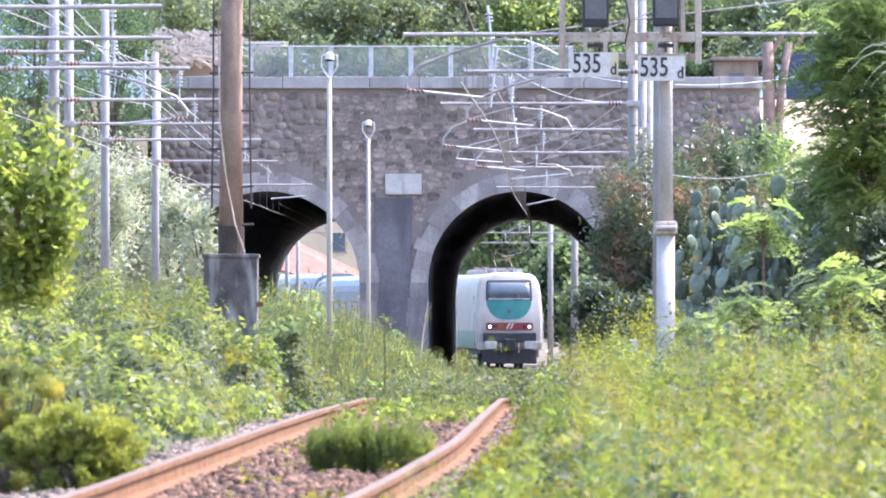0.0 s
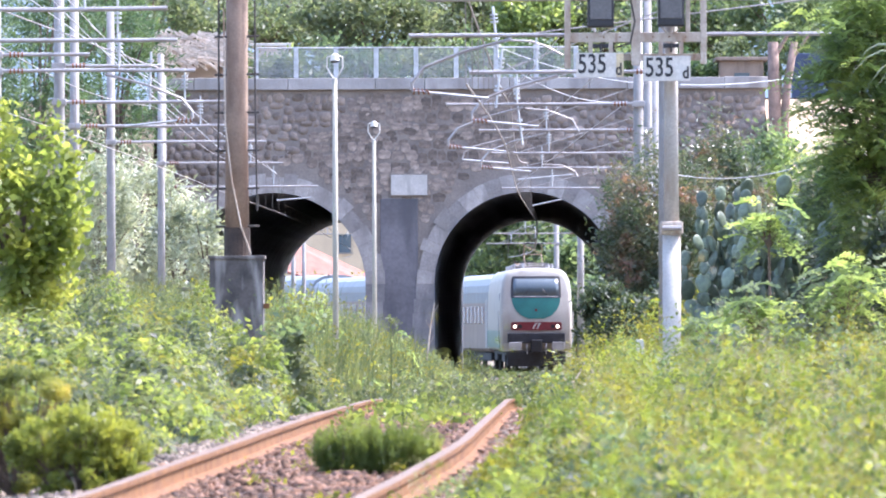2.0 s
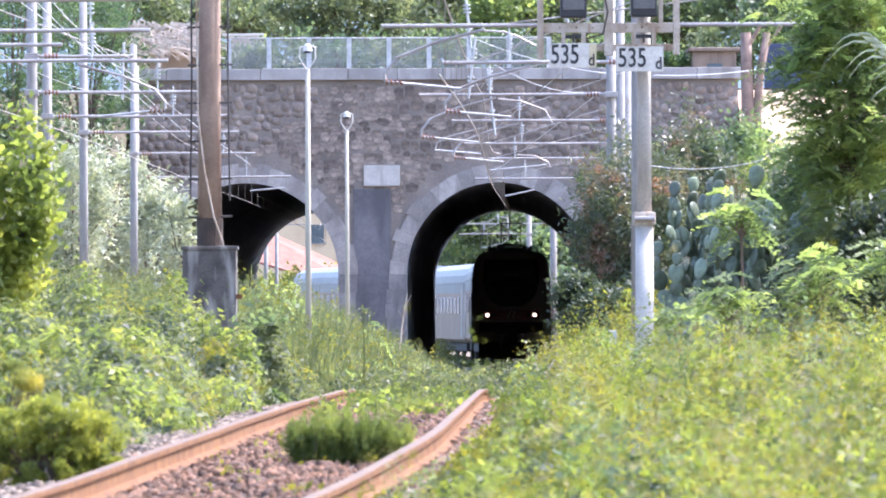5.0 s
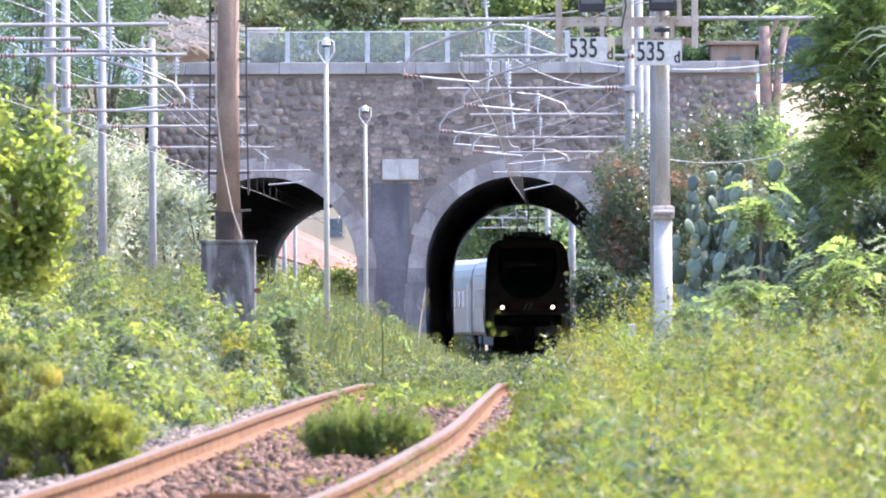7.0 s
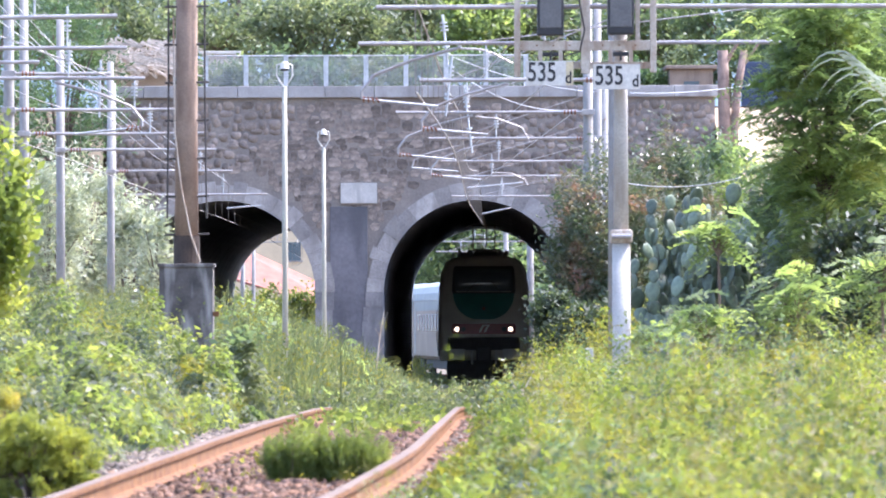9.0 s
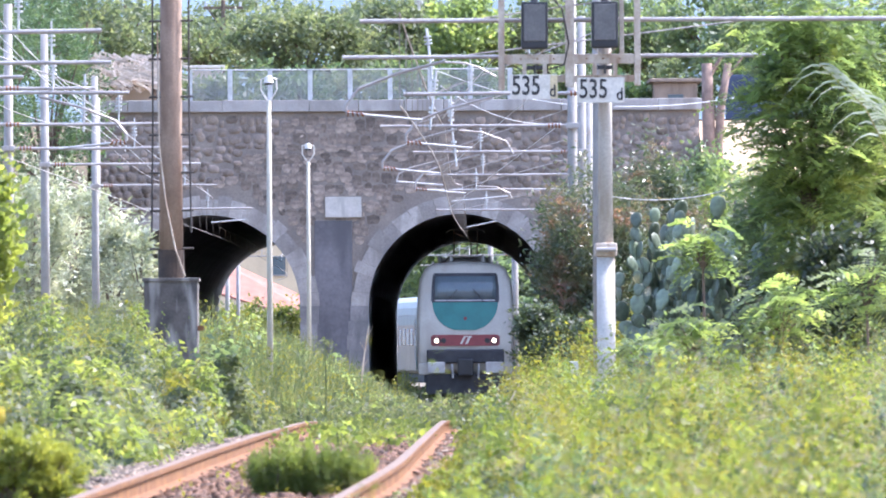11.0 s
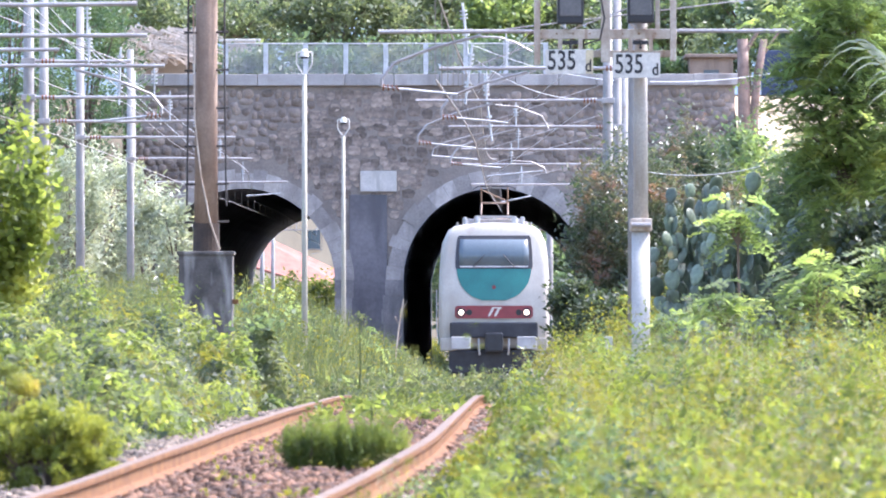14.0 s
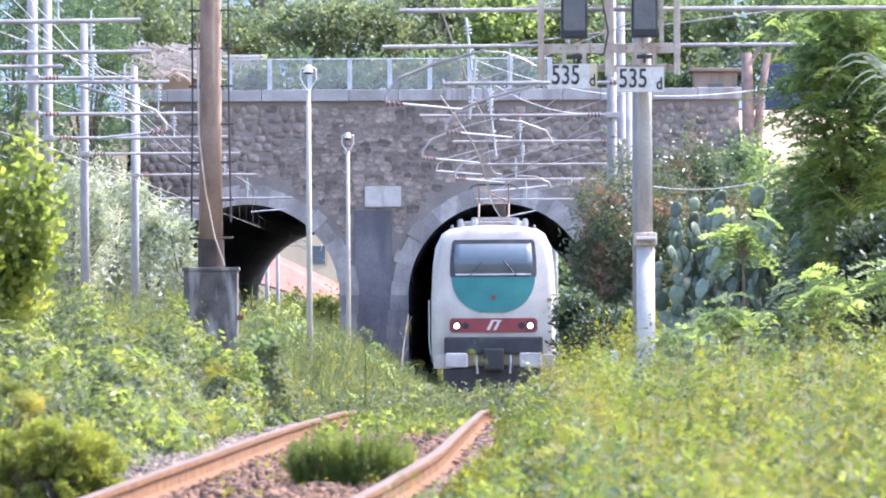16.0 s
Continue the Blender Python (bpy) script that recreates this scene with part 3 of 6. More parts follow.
# ---- the train ----
def nose(z):
    """How far the cab front leans back at a height."""
    return 0.03 * max(0.0, 1.7 - z) + (0.0 if z < 2.1 else 0.24 * (z - 2.1) + 0.05 * (z - 2.1) ** 2)


def cab_section(inset=0.0):
    """Half the cross-section from the bottom to the roof's middle, then mirrored."""
    half = [(1.30, 0.86), (1.43, 0.93), (1.475, 1.25), (1.48, 1.9), (1.475, 2.6), (1.44, 3.3), (1.38, 3.74), (1.23, 4.06), (1.04, 4.19), (0.5, 4.265), (0.0, 4.28)]
    pts = half + [(-x, z) for x, z in half[-2::-1]]
    return [(x * (1 - inset), 2.5 + (z - 2.5) * (1 - inset)) for x, z in pts]


def loco_body():
    bm = bmesh.new()
    rows = []
    for inset in (0.97, 0.75, 0.5, 0.28, 0.13, 0.07):
        rows.append([bm.verts.new((x, nose(z) + 0.05 * abs(x) ** 2, z)) for x, z in cab_section(inset)])
    for s, inset in ((0.06, 0.03), (0.16, 0.012), (0.34, 0.0), (1.2, 0.0), (2.6, 0.0), (18.6, 0.0), (19.2, 0.03)):
        lean = max(0.0, 1 - s / 2.6)
        rows.append([bm.verts.new((x, s + (nose(z) + 0.05 * abs(x) ** 2) * lean, z)) for x, z in cab_section(inset)])
    n = len(rows[0])
    for a, b in zip(rows, rows[1:]):
        for k in range(n):
            bm.faces.new((a[k], a[(k + 1) % n], b[(k + 1) % n], b[k]))
    bm.faces.new(rows[0])
    bm.faces.new(rows[-1])
    bmesh.ops.recalc_face_normals(bm, faces=bm.faces)
    return bm


def face_panel(rows, proud=0.02, cols=12):
    """A panel that lies on the cab front; rows of (z, half width)."""
    bm = bmesh.new()
    front, back = [], []
    for z, hw in rows:
        a, b = [], []
        for k in range(cols + 1):
            x = hw * (2 * k / cols - 1)
            y = nose(z) + 0.05 * x * x
            a.append(bm.verts.new((x, y - proud, z)))
            b.append(bm.verts.new((x, y + 0.08, z)))
        front.append(a)
        back.append(b)
    for i in range(len(rows) - 1):
        for k in range(cols):
            bm.faces.new((front[i][k], front[i][k + 1], front[i + 1][k + 1], front[i + 1][k]))
    rim = front[0] + [r[-1] for r in front[1:]] + front[-1][-2::-1] + [r[0] for r in front[-2:0:-1]]
    rim_b = back[0] + [r[-1] for r in back[1:]] + back[-1][-2::-1] + [r[0] for r in back[-2:0:-1]]
    for k in range(len(rim)):
        j = (k + 1) % len(rim)
        bm.faces.new((rim[j], rim[k], rim_b[k], rim_b[j]))
    bmesh.ops.recalc_face_normals(bm, faces=bm.faces)
    return bm


def disc(cx, y0, y1, cz, r, n=20):
    return tube([(cx, y0, cz), (cx, y1, cz)], r, n)


def wheelset(parent, y):
    axle = part("wheelset", tube([(-1.0, y, 0.55), (1.0, y, 0.55)], 0.09, 10), LOCO_DARK, parent)
    for s in (-1, 1):
        bm = tube([(s * 0.68, y, 0.55), (s * 0.80, y, 0.55)], 0.55, 24)
        add_tube(bm, [(s * 0.66, y, 0.55), (s * 0.69, y, 0.55)], 0.58, 24)
        part("wheel", bm, LOCO_DARK, axle, "dark steel wheel")


def bogie(parent, y):
    bm = box(-1.22, -1.04, y - 1.9, y + 1.9, 0.42, 0.78, 0.04)
    add_box(bm, 1.04, 1.22, y - 1.9, y + 1.9, 0.42, 0.78, 0.04)
    add_box(bm, -1.04, 1.04, y - 0.3, y + 0.3, 0.45, 0.8, 0.03)
    part("bogie_frame", bm, LOCO_DARK, parent, "dark bogie frame")
    wheelset(parent, y - 1.3)
    wheelset(parent, y + 1.3)


def pantograph(parent, y, up):
    bm = bmesh.new()
    for s in (-1, 1):
        add_box(bm, s * 0.5 - 0.03, s * 0.5 + 0.03, y - 0.9, y + 0.9, 4.42, 4.47)
        for e in (-0.8, 0.8):
            add_tube(bm, [(s * 0.5, y + e, 4.24), (s * 0.5, y + e, 4.43)], 0.05, 8)
    for e in (-0.85, 0.0, 0.85):
        add_box(bm, -0.53, 0.53, y + e - 0.025, y + e + 0.025, 4.44, 4.49)
    base = part("pantograph_base", bm, GALV_DULL, parent, "grey pantograph base on insulators")
    bm = bmesh.new()
    knee, top = (4.85, 5.27) if up else (4.55, 4.6)
    for s in (-1, 1):
        add_tube(bm, [(s * 0.36, y - 0.5, 4.5), (s * 0.36, y + 0.75, knee)], 0.022, 6)
        add_tube(bm, [(s * 0.36, y + 0.75, knee), (s * 0.36, y - 0.3, top)], 0.02, 6)
    add_tube(bm, [(-0.36, y + 0.75, knee), (0.36, y + 0.75, knee)], 0.02, 6)
    add_tube(bm, [(-0.34, y - 0.1, top - 0.08), (0.34, y + 0.6, knee + 0.05)], 0.018, 6)
    part("pantograph_arm", bm, RUSTY_STEEL, base, "reddish pantograph arms")
    bm = box(-0.4, 0.4, y - 0.5, y - 0.42, top, top + 0.04, 0.01)
    add_box(bm, -0.4, 0.4, y - 0.2, y - 0.12, top, top + 0.04, 0.01)
    for s in (-1, 1):
        add_tube(bm, [(s * 0.4, y - 0.31, top + 0.02), (s * 0.52, y - 0.31, top - 0.02), (s * 0.58, y - 0.31, top - 0.08)], 0.015, 6)
    part("contact_strip", bm, LOCO_DARK, base, "dark contact strips")


def build_loco():
    loco = thing("locomotive", pose(0, 0, 0), "cream electric locomotive with green bib and lit headlights", "locomotive")
    body = part("body", loco_body(), LOCO_WHITE, loco, "cream grey painted body shell", True)
    mod = body.modifiers.new("edge", 'EDGE_SPLIT')
    mod.split_angle = radians(38)
    # windscreen in a dark surround, with the green bib under it
    part("windscreen_surround", face_panel([(3.02, 1.0), (3.1, 1.03), (3.5, 1.02), (3.86, 0.98), (3.93, 0.93)], 0.012), LOCO_DARK, loco, "dark rubber windscreen surround")
    part("windscreen", face_panel([(3.13, 0.92), (3.5, 0.93), (3.83, 0.9)], 0.026), GLASS, loco, "wide grey-blue windscreen glass", True)
    part("windscreen_sill", face_panel([(3.08, 0.9), (3.12, 0.9)], 0.034), LOCO_GREY, loco, "pale sill under the windscreen")
    bib = [(2.2 + 0.84 * k / 10, 0.99 * math.sin(math.acos(1 - (k + 0.35) / 10.35)) ** 0.85) for k in range(11)]
    part("bib", face_panel(bib, 0.018, 16), LOCO_GREEN, loco, "glossy green rounded front panel")
    part("bib_badge", disc(0.0, nose(2.55) - 0.04, nose(2.55) + 0.02, 2.55, 0.05), LOCO_RED, loco, "small dull red badge")
    part("front_band", face_panel([(1.72, 0.98), (1.78, 1.04), (2.0, 1.04), (2.06, 0.98)], 0.02), LOCO_RED, loco, "red band across the front")
    bm = bmesh.new()
    for dx in (-0.075, 0.085):
        o = [(-0.09, 1.78), (-0.02, 1.78), (0.1, 2.02), (0.03, 2.02)]
        a = [bm.verts.new((x + dx, -0.03, z)) for x, z in o]
        b = [bm.verts.new((x + dx, 0.02, z)) for x, z in o]
        bm.faces.new(a)
        bm.faces.new(b[::-1])
        for k in range(4):
            bm.faces.new((a[(k + 1) % 4], a[k], b[k], b[(k + 1) % 4]))
    add_box(bm, 0.0, 0.2, -0.03, 0.02, 1.985, 2.02)
    part("emblem", bm, PLATE, loco, "white slanted emblem shape")
    for s in (-1, 1):
        house = part("headlight", disc(s * 0.87, -0.02, 0.1, 1.88, 0.12), LOCO_DARK, loco, "dark round headlight housing")
        part("lens", disc(s * 0.87, -0.035, 0.0, 1.88, 0.07), LAMP_GLASS, house, "bright lit lamp glass")
        part("marker_light", disc(s * 0.66, -0.01, 0.1, 1.88, 0.08), BLACK, loco, "unlit dark marker light")
        part("wiper", tube([(s * 0.55, nose(3.1) - 0.06, 3.08), (s * 0.25, nose(3.4) - 0.06, 3.42)], 0.012, 6), BLACK, loco)
        part("cab_side_window", box(s * 1.43 - 0.03, s * 1.43 + 0.03, 1.3, 2.1, 2.62, 3.25, 0.02), GLASS, loco, "dark cab side window")
        part("roof_horn", tube([(s * 0.98, 0.95, 4.12), (s * 0.98, 0.95, 4.28)], 0.03, 8), GALV_DULL, loco)
        part("side_stripe", box(s * 1.478 - 0.012, s * 1.478 + 0.012, 0.6, 18.6, 1.0, 1.7), LOCO_GREEN, loco, "green stripe along the flank")
        part("handrail", tube([(s * 1.5, 0.7, 1.2), (s * 1.53, 0.7, 1.5), (s * 1.53, 0.7, 2.5)], 0.018, 6), GALV, loco)
        # buffer
        buf = part("buffer", disc(s * 0.875, -0.5, 0.15, 1.06, 0.1), LOCO_DARK, loco, "dark buffer stem")
        part("buffer_plate", box(s * 0.875 - 0.26, s * 0.875 + 0.26, -0.58, -0.5, 0.9, 1.24, 0.03), LOCO_GREY, buf, "dirty grey buffer plate")
        part("front_step", box(s * 1.22 - 0.2, s * 1.22 + 0.2, -0.04, 0.3, 0.86, 1.2, 0.03), LOCO_WHITE, loco, "cream corner step")
        part("hose", tube([(s * 0.4, -0.05, 1.25), (s * 0.4, -0.16, 1.0), (s * 0.38, -0.14, 0.75)], 0.03, 6), LOCO_GREY, loco)
    part("bumper_beam", box(-1.17, 1.17, -0.14, 0.2, 1.2, 1.62, 0.05), LOCO_DARK, loco, "dark front beam")
    part("coupler", box(-0.24, 0.24, -0.42, 0.1, 0.82, 1.34, 0.05), BLACK, loco, "black coupling hook")
    part("snow_plough", box(-1.2, 1.2, -0.02, 0.35, 0.25, 0.88, 0.06), LOCO_DARK, loco, "dark lower apron")
    part("underframe", box(-1.2, 1.2, 1.0, 18.6, 0.7, 0.95), LOCO_DARK, loco, "dark underframe")
    part("roof_equipment", box(-0.8, 0.8, 4.5, 15.0, 4.2, 4.42, 0.05), GALV_DULL, loco, "grey equipment boxes on the roof")
    for x, y in ((0.55, 2.2), (-0.45, 2.6), (0.75, 3.2), (-0.8, 3.4)):
        bm = tube([(x, y, 4.2), (x, y, 4.46)], 0.05, 8)
        for k in range(3):
            add_tube(bm, [(x, y, 4.27 + 0.06 * k), (x, y, 4.295 + 0.06 * k)], 0.085, 10)
        part("roof_insulator", bm, GALV, loco)
    pantograph(loco, 3.6, True)
    pantograph(loco, 15.8, False)
    for y in (4.3, 15.0):
        bogie(loco, y)
    return loco


def build_coach():
    coach = thing("passenger_coach", pose(0, 0, 0), "beige coach with a pale blue roof behind the locomotive", "railway coach", "coaches of the train")
    half = [(1.3, 0.82), (1.4, 0.95), (1.42, 2.2), (1.4, 3.2), (1.35, 3.42)]
    outline = half + [(-x, z) for x, z in half[::-1]]
    part("body", prism(outline, 0.25, 25.85), CAR_BEIGE, coach, "beige painted coach body")
    top = [(1.4, 3.4), (1.34, 3.72), (1.15, 4.0), (0.8, 4.18), (0.4, 4.25), (0, 4.27)]
    part("roof", prism(top + [(-x, z) for x, z in top[-2::-1]], 0.22, 25.88), CAR_BLUE, coach, "pale blue-grey curved roof")
    for s in (-1, 1):
        part("window_band", box(s * 1.41 - 0.012, s * 1.41 + 0.012, 0.6, 25.5, 2.95, 3.38), CAR_BLUE, coach, "light blue band above the windows")
        for k in range(9):
            part("window", box(s * 1.415 - 0.02, s * 1.415 + 0.02, 3.2 + 2.2 * k, 4.6 + 2.2 * k, 2.05, 2.8, 0.015), CAR_GLASS, coach, "dark coach window")
        for y in (1.2, 24.0):
            part("door", box(s * 1.415 - 0.025, s * 1.415 + 0.025, y, y + 0.9, 1.0, 3.1, 0.015), LOCO_GREY, coach, "grey coach door")
    part("gangway", box(-0.6, 0.6, -0.05, 26.15, 1.1, 3.4, 0.05), LOCO_DARK, coach, "dark rubber gangway")
    part("underframe", box(-1.15, 1.15, 6, 20, 0.4, 0.85, 0.05), LOCO_DARK, coach, "dark underframe boxes")
    for y in (3.6, 22.5):
        bogie(coach, y)
    return coach


loco = build_loco()
coaches = [build_coach()]
for k in range(3):
    coaches.append(copy_thing(coaches[0], pose(0, 0, 0)))

# arc length along the track, for setting vehicles on it
ARC_Y = np.arange(100.0, 600.0, 1.0)
ARC_X = track_x(ARC_Y)
ARC_S = np.concatenate([[0], np.cumsum(np.hypot(np.diff(ARC_X), np.diff(ARC_Y)))])


def on_track(s):
    y = float(np.interp(s, ARC_S, ARC_Y))
    return Vector((float(track_x(y)), y, float(rail_z(y))))


# seconds and how far away the locomotive's front is
FRONT_T = [0, 1, 2, 3, 4, 5, 6, 7, 8, 9, 10, 11, 12, 13, 14, 15, 16]
FRONT_Y = [323.01, 310.8, 299.6, 289.26, 279.66, 270.67, 262.15, 253.98, 246.01, 238.13, 230.19, 222.06, 213.62, 204.73, 195.26, 185.07, 174.04]


def move_train():
    vehicles = [(loco, 0.0, 3.0, 16.0)] + [(c, 19.5 + 26.2 * k, 3.0, 23.0) for k, c in enumerate(coaches)]
    ts = np.arange(0, 16.01, 0.5)
    for ob, back, a, b in vehicles:
        rows = []
        for t in ts:
            y = float(np.interp(t, FRONT_T, FRONT_Y))
            s = float(np.interp(y, ARC_Y, ARC_S)) + back
            p, q = on_track(s + a), on_track(s + b)
            d = (q - p).normalized()
            o = p - d * a
            rows.append((float(t), pose(o.x, o.y, o.z, 0, 0, math.degrees(math.atan2(-d.x, d.y)))))
        walk(ob, rows)


# ---- poles, signals and overhead line ----
def brown_pole():
    """The thick rusty mast on a concrete plinth, with rungs and two cables."""
    y = 89.0
    px = -2.567
    gz = float(ground_z(px, y))
    t = thing("catenary_mast", pose(px, y, gz), "thick rusty brown steel mast on a concrete plinth", "mast")
    top = 1.753 - gz
    h = 0.325
    part("plinth", box(-h, h, -h, h, -0.3, top - 0.02, 0.015), CONCRETE, t, "stained grey concrete plinth")
    part("plinth_cap", box(-h - 0.02, h + 0.02, -h - 0.02, h + 0.02, top - 0.045, top, 0.01), CONCRETE, t, "dark edged plinth cap")
    part("shaft", tube([(0, 0, top), (0, 0, top + 1.6), (0.027, 0, top + 6.5)], 0.151, 20, 0.123), RUSTY_STEEL, t, "brown weathered tubular shaft", True)
    part("collar", tube([(0, 0, top), (0, 0, top + 0.34)], 0.161, 20), COLLAR, t, "dark rusted collar")
    for k in range(14):
        z = top + 0.35 + 0.46 * k
        part("rung", tube([(-0.260, -0.05, z), (0.274, -0.05, z + 0.01)], 0.014, 6), CABLE, t)
    for s, x in ((-1, 0.233), (1, 0.246)):
        bm = tube([(s * x, -0.06, top + 0.55), (s * (x - 0.02), -0.06, top + 2.0), (s * (x - 0.02), -0.06, top + 6.2)], 0.012, 6)
        part("cable", bm, CABLE, t, "dark vertical cable")
    part("earth_wire", tube([(0.171, -0.17, top + 0.02), (0.055, -0.19, top + 0.35), (-0.055, -0.18, top + 0.9), (-0.137, -0.13, top + 1.6), (-0.151, -0.1, top + 3.0)], 0.011, 6), FRAME_STEEL, t, "pale looped earth wire")
    part("bracket", box(h, h + 0.07, -h - 0.01, -h + 0.05, top - 0.64, top - 0.58), RUST, t, "rusty bracket on the plinth")


brown_pole()


def lamp_post(px, y, ztop):
    gz = float(ground_z(px, y))
    t = thing("lamp_post", pose(px, y, gz), "slim pale lamp post with forked lantern holder", "street lamp", "lamp posts beside the track")
    h = ztop - gz
    part("pole", tube([(0, 0, -0.2), (0, 0, h * 0.45), (0, 0, h - 0.36)], 0.05, 12, 0.034), LAMP_CREAM, t, "pale slender pole", True)
    bm = bmesh.new()
    for s in (-1, 1):
        add_tube(bm, [(0, 0, h - 0.38), (s * 0.07, 0, h - 0.28), (s * 0.115, 0, h - 0.2), (s * 0.11, 0, h - 0.05), (s * 0.06, 0, h - 0.03)], 0.013, 6)
    part("fork", bm, PLATE, t, "white forked bracket")
    bm = tube([(0, 0, h - 0.1), (0, 0, h - 0.02), (0, 0, h + 0.005)], 0.075, 14, 0.03)
    part("lantern", bm, PLATE, t, "white lantern cap")
    part("lamp_glass", tube([(0, 0, h - 0.13), (0, 0, h - 0.1)], 0.05, 12, 0.06), BLACK, t, "dark lamp glass")


lamp_post(-1.639, 106.0, 4.808)
lamp_post(-1.452, 143.0, 4.817)


def text_part(name, word, size, m, mat, parent, bold=0.0, squeeze=1.0):
    cu = bpy.data.curves.new(name, 'FONT')
    cu.body, cu.size, cu.extrude, cu.offset = word, size, 0.002, bold
    cu.align_x, cu.align_y = 'CENTER', 'CENTER'
    tmp = bpy.data.objects.new("tmp", cu)
    scene.collection.objects.link(tmp)
    bpy.context.view_layer.update()
    me = bpy.data.meshes.new_from_object(tmp.evaluated_get(bpy.context.evaluated_depsgraph_get()))
    bpy.data.objects.remove(tmp)
    me.materials.clear()
    me.materials.append(mat)
    me.transform(Matrix.Diagonal((squeeze, 1, 1, 1)))
    ob = new(name, me)
    ob.parent = parent
    ob.matrix_basis = m
    return ob


def signal():
    y = 87.0
    px = 2.637
    gz = float(ground_z(px, y))
    t = thing("railway_signal", pose(px, y, gz), "pale signal post with two dark signal heads and number plates", "railway signal")
    e = 1.0 - gz
    up = 2.044 - gz
    part("post", tube([(0, 0, -0.3), (0, 0, up)], 0.114, 18, 0.107), CONCRETE_PALE, t, "thick pale lower post", True)
    part("upper_post", tube([(0, 0, up), (0, 0, 5.752 - gz)], 0.090, 18, 0.074), CONCRETE_PALE, t, "pale upper post", True)
    part("collar", box(-0.134, 0.134, -0.14, 0.14, up - 0.080, up + 0.080, 0.03), FRAME_STEEL, t, "clamped collar")
    part("collar_bolt", tube([(-0.114, -0.17, up), (0.114, -0.17, up)], 0.03, 8), GALV_DULL, t)
    fr = -0.3
    zl, zh = 4.226 - gz, 4.366 - gz

    def bar(name, x0, x1, ya, yb, z0, z1, mat=FRAME_STEEL, label=""):
        return part(name, box(x0 - px, x1 - px, ya, yb, z0 - gz, z1 - gz, 0.006), mat, t, label)

    beam = bar("lower_beam", 1.399, 3.058, fr, fr + 0.08, 4.239, 4.353, FRAME_STEEL, "cream weathered cross beam")
    bar("upper_beam", 1.399, 3.058, fr, fr + 0.08, 5.029, 5.122, FRAME_STEEL, "cream weathered cross beam")
    bar("bolted_rail", 1.713, 3.018, fr + 0.1, fr + 0.16, 4.025, 4.105, FRAME_STEEL)
    bar("upright", 1.372, 1.446, fr - 0.01, fr + 0.06, 3.931, 5.122)
    bar("upright", 2.978, 3.052, fr - 0.01, fr + 0.06, 3.978, 5.122)
    bar("upright", 2.162, 2.269, fr - 0.012, fr + 0.06, 3.965, 5.752)
    bar("upright", 2.804, 2.858, fr + 0.01, fr + 0.06, 4.246, 5.122)
    for k in range(9):
        bolt = part("bolt", tube([(0, 0, 0), (0, 0.012, 0)], 0.011, 6), RUST, t)
        bolt.location = (1.446 - px + k * 0.194, fr - 0.008, 4.299 - gz)
    for cx, dz, dx in ((1.800, 0.0, 0), (2.630, 0.02, 0)):
        h = 0.157
        z0, z1 = 4.413 - gz + dz * 0.5, 4.969 - gz
        head = part("signal_head", box(cx - px - h, cx - px + h, fr - 0.12, fr + 0.1, z0, z1, 0.02), BLACK, t, "black rectangular signal head")
        part("screen", box(cx - px - h + 0.03, cx - px + h - 0.03, fr - 0.13, fr - 0.11, z0 + 0.09, z1 - 0.03, 0.008), LENS_GREY, head, "grey unlit screen")
        part("head_top", tube([(cx - px, fr, z1 - 0.01), (cx - px, fr, z1 + 0.05), (cx - px, fr, z1 + 0.12)], 0.05, 10, 0.02), BLACK, head)
        for s in (-1, 1):
            part("hanger", box(cx - px + s * 0.120 - 0.025, cx - px + s * 0.120 + 0.025, fr - 0.02, fr + 0.05, 4.099 - gz, 4.239 - gz), FRAME_STEEL, t)
        part("hinge", box(cx - px - 0.094, cx - px + 0.094, fr - 0.03, fr + 0.03, 4.172 - gz, 4.219 - gz, 0.006), BLACK, t)
        part("hinge_pin", tube([(cx - px, fr - 0.04, 4.119 - gz), (cx - px, fr - 0.04, 4.226 - gz)], 0.014, 8), BLACK, t)
        part("strut", tube([(cx - px - h * 0.8, fr - 0.02, z0), (cx - px, fr - 0.02, zl + 0.08), (cx - px + h * 0.8, fr - 0.02, z0)], 0.008, 6), FRAME_STEEL, t)
    cab = [(1.947 - px, fr - 0.05, 5.096 - gz), (2.128 - px, fr - 0.08, 4.882 - gz), (2.202 - px, fr - 0.08, 4.480 - gz), (2.148 - px, fr - 0.06, 4.226 - gz), (1.968 - px, fr - 0.04, 4.172 - gz)]
    part("cable", tube(cab, 0.012, 6), CABLE, t, "loose black cable")
    # plates with their writing
    for x0, x1, za, zb in ((1.506, 2.068, 3.824, 4.112), (2.302, 2.858, 3.777, 4.072)):
        yy = fr - 0.06
        pl = part("signal_plate", box(x0 - px, x1 - px, yy, yy + 0.02, za - gz, zb - gz, 0.004), PLATE, t, "off-white plate with black numbers")
        mid, w = (x0 + x1) / 2 - px, x1 - x0
        tilt = pose(mid - w * 0.16, yy - 0.003, (za + zb) / 2 - gz + 0.005, 90, 0, 0)
        text_part("number", "535", 0.32, tilt, BLACK, pl, 0.004, 0.72)
        text_part("letter", "d", 0.2, pose(mid + w * 0.4, yy - 0.003, (za + zb) / 2 - gz - 0.055, 90, 0, 0), BLACK, pl, 0.004, 0.8)
    part("plate_end", box(1.981 - px, 2.068 - px, fr - 0.064, fr - 0.061, 3.824 - gz, 4.105 - gz), PLATE_EDGE, t, "ochre stained end of the plate")


signal()


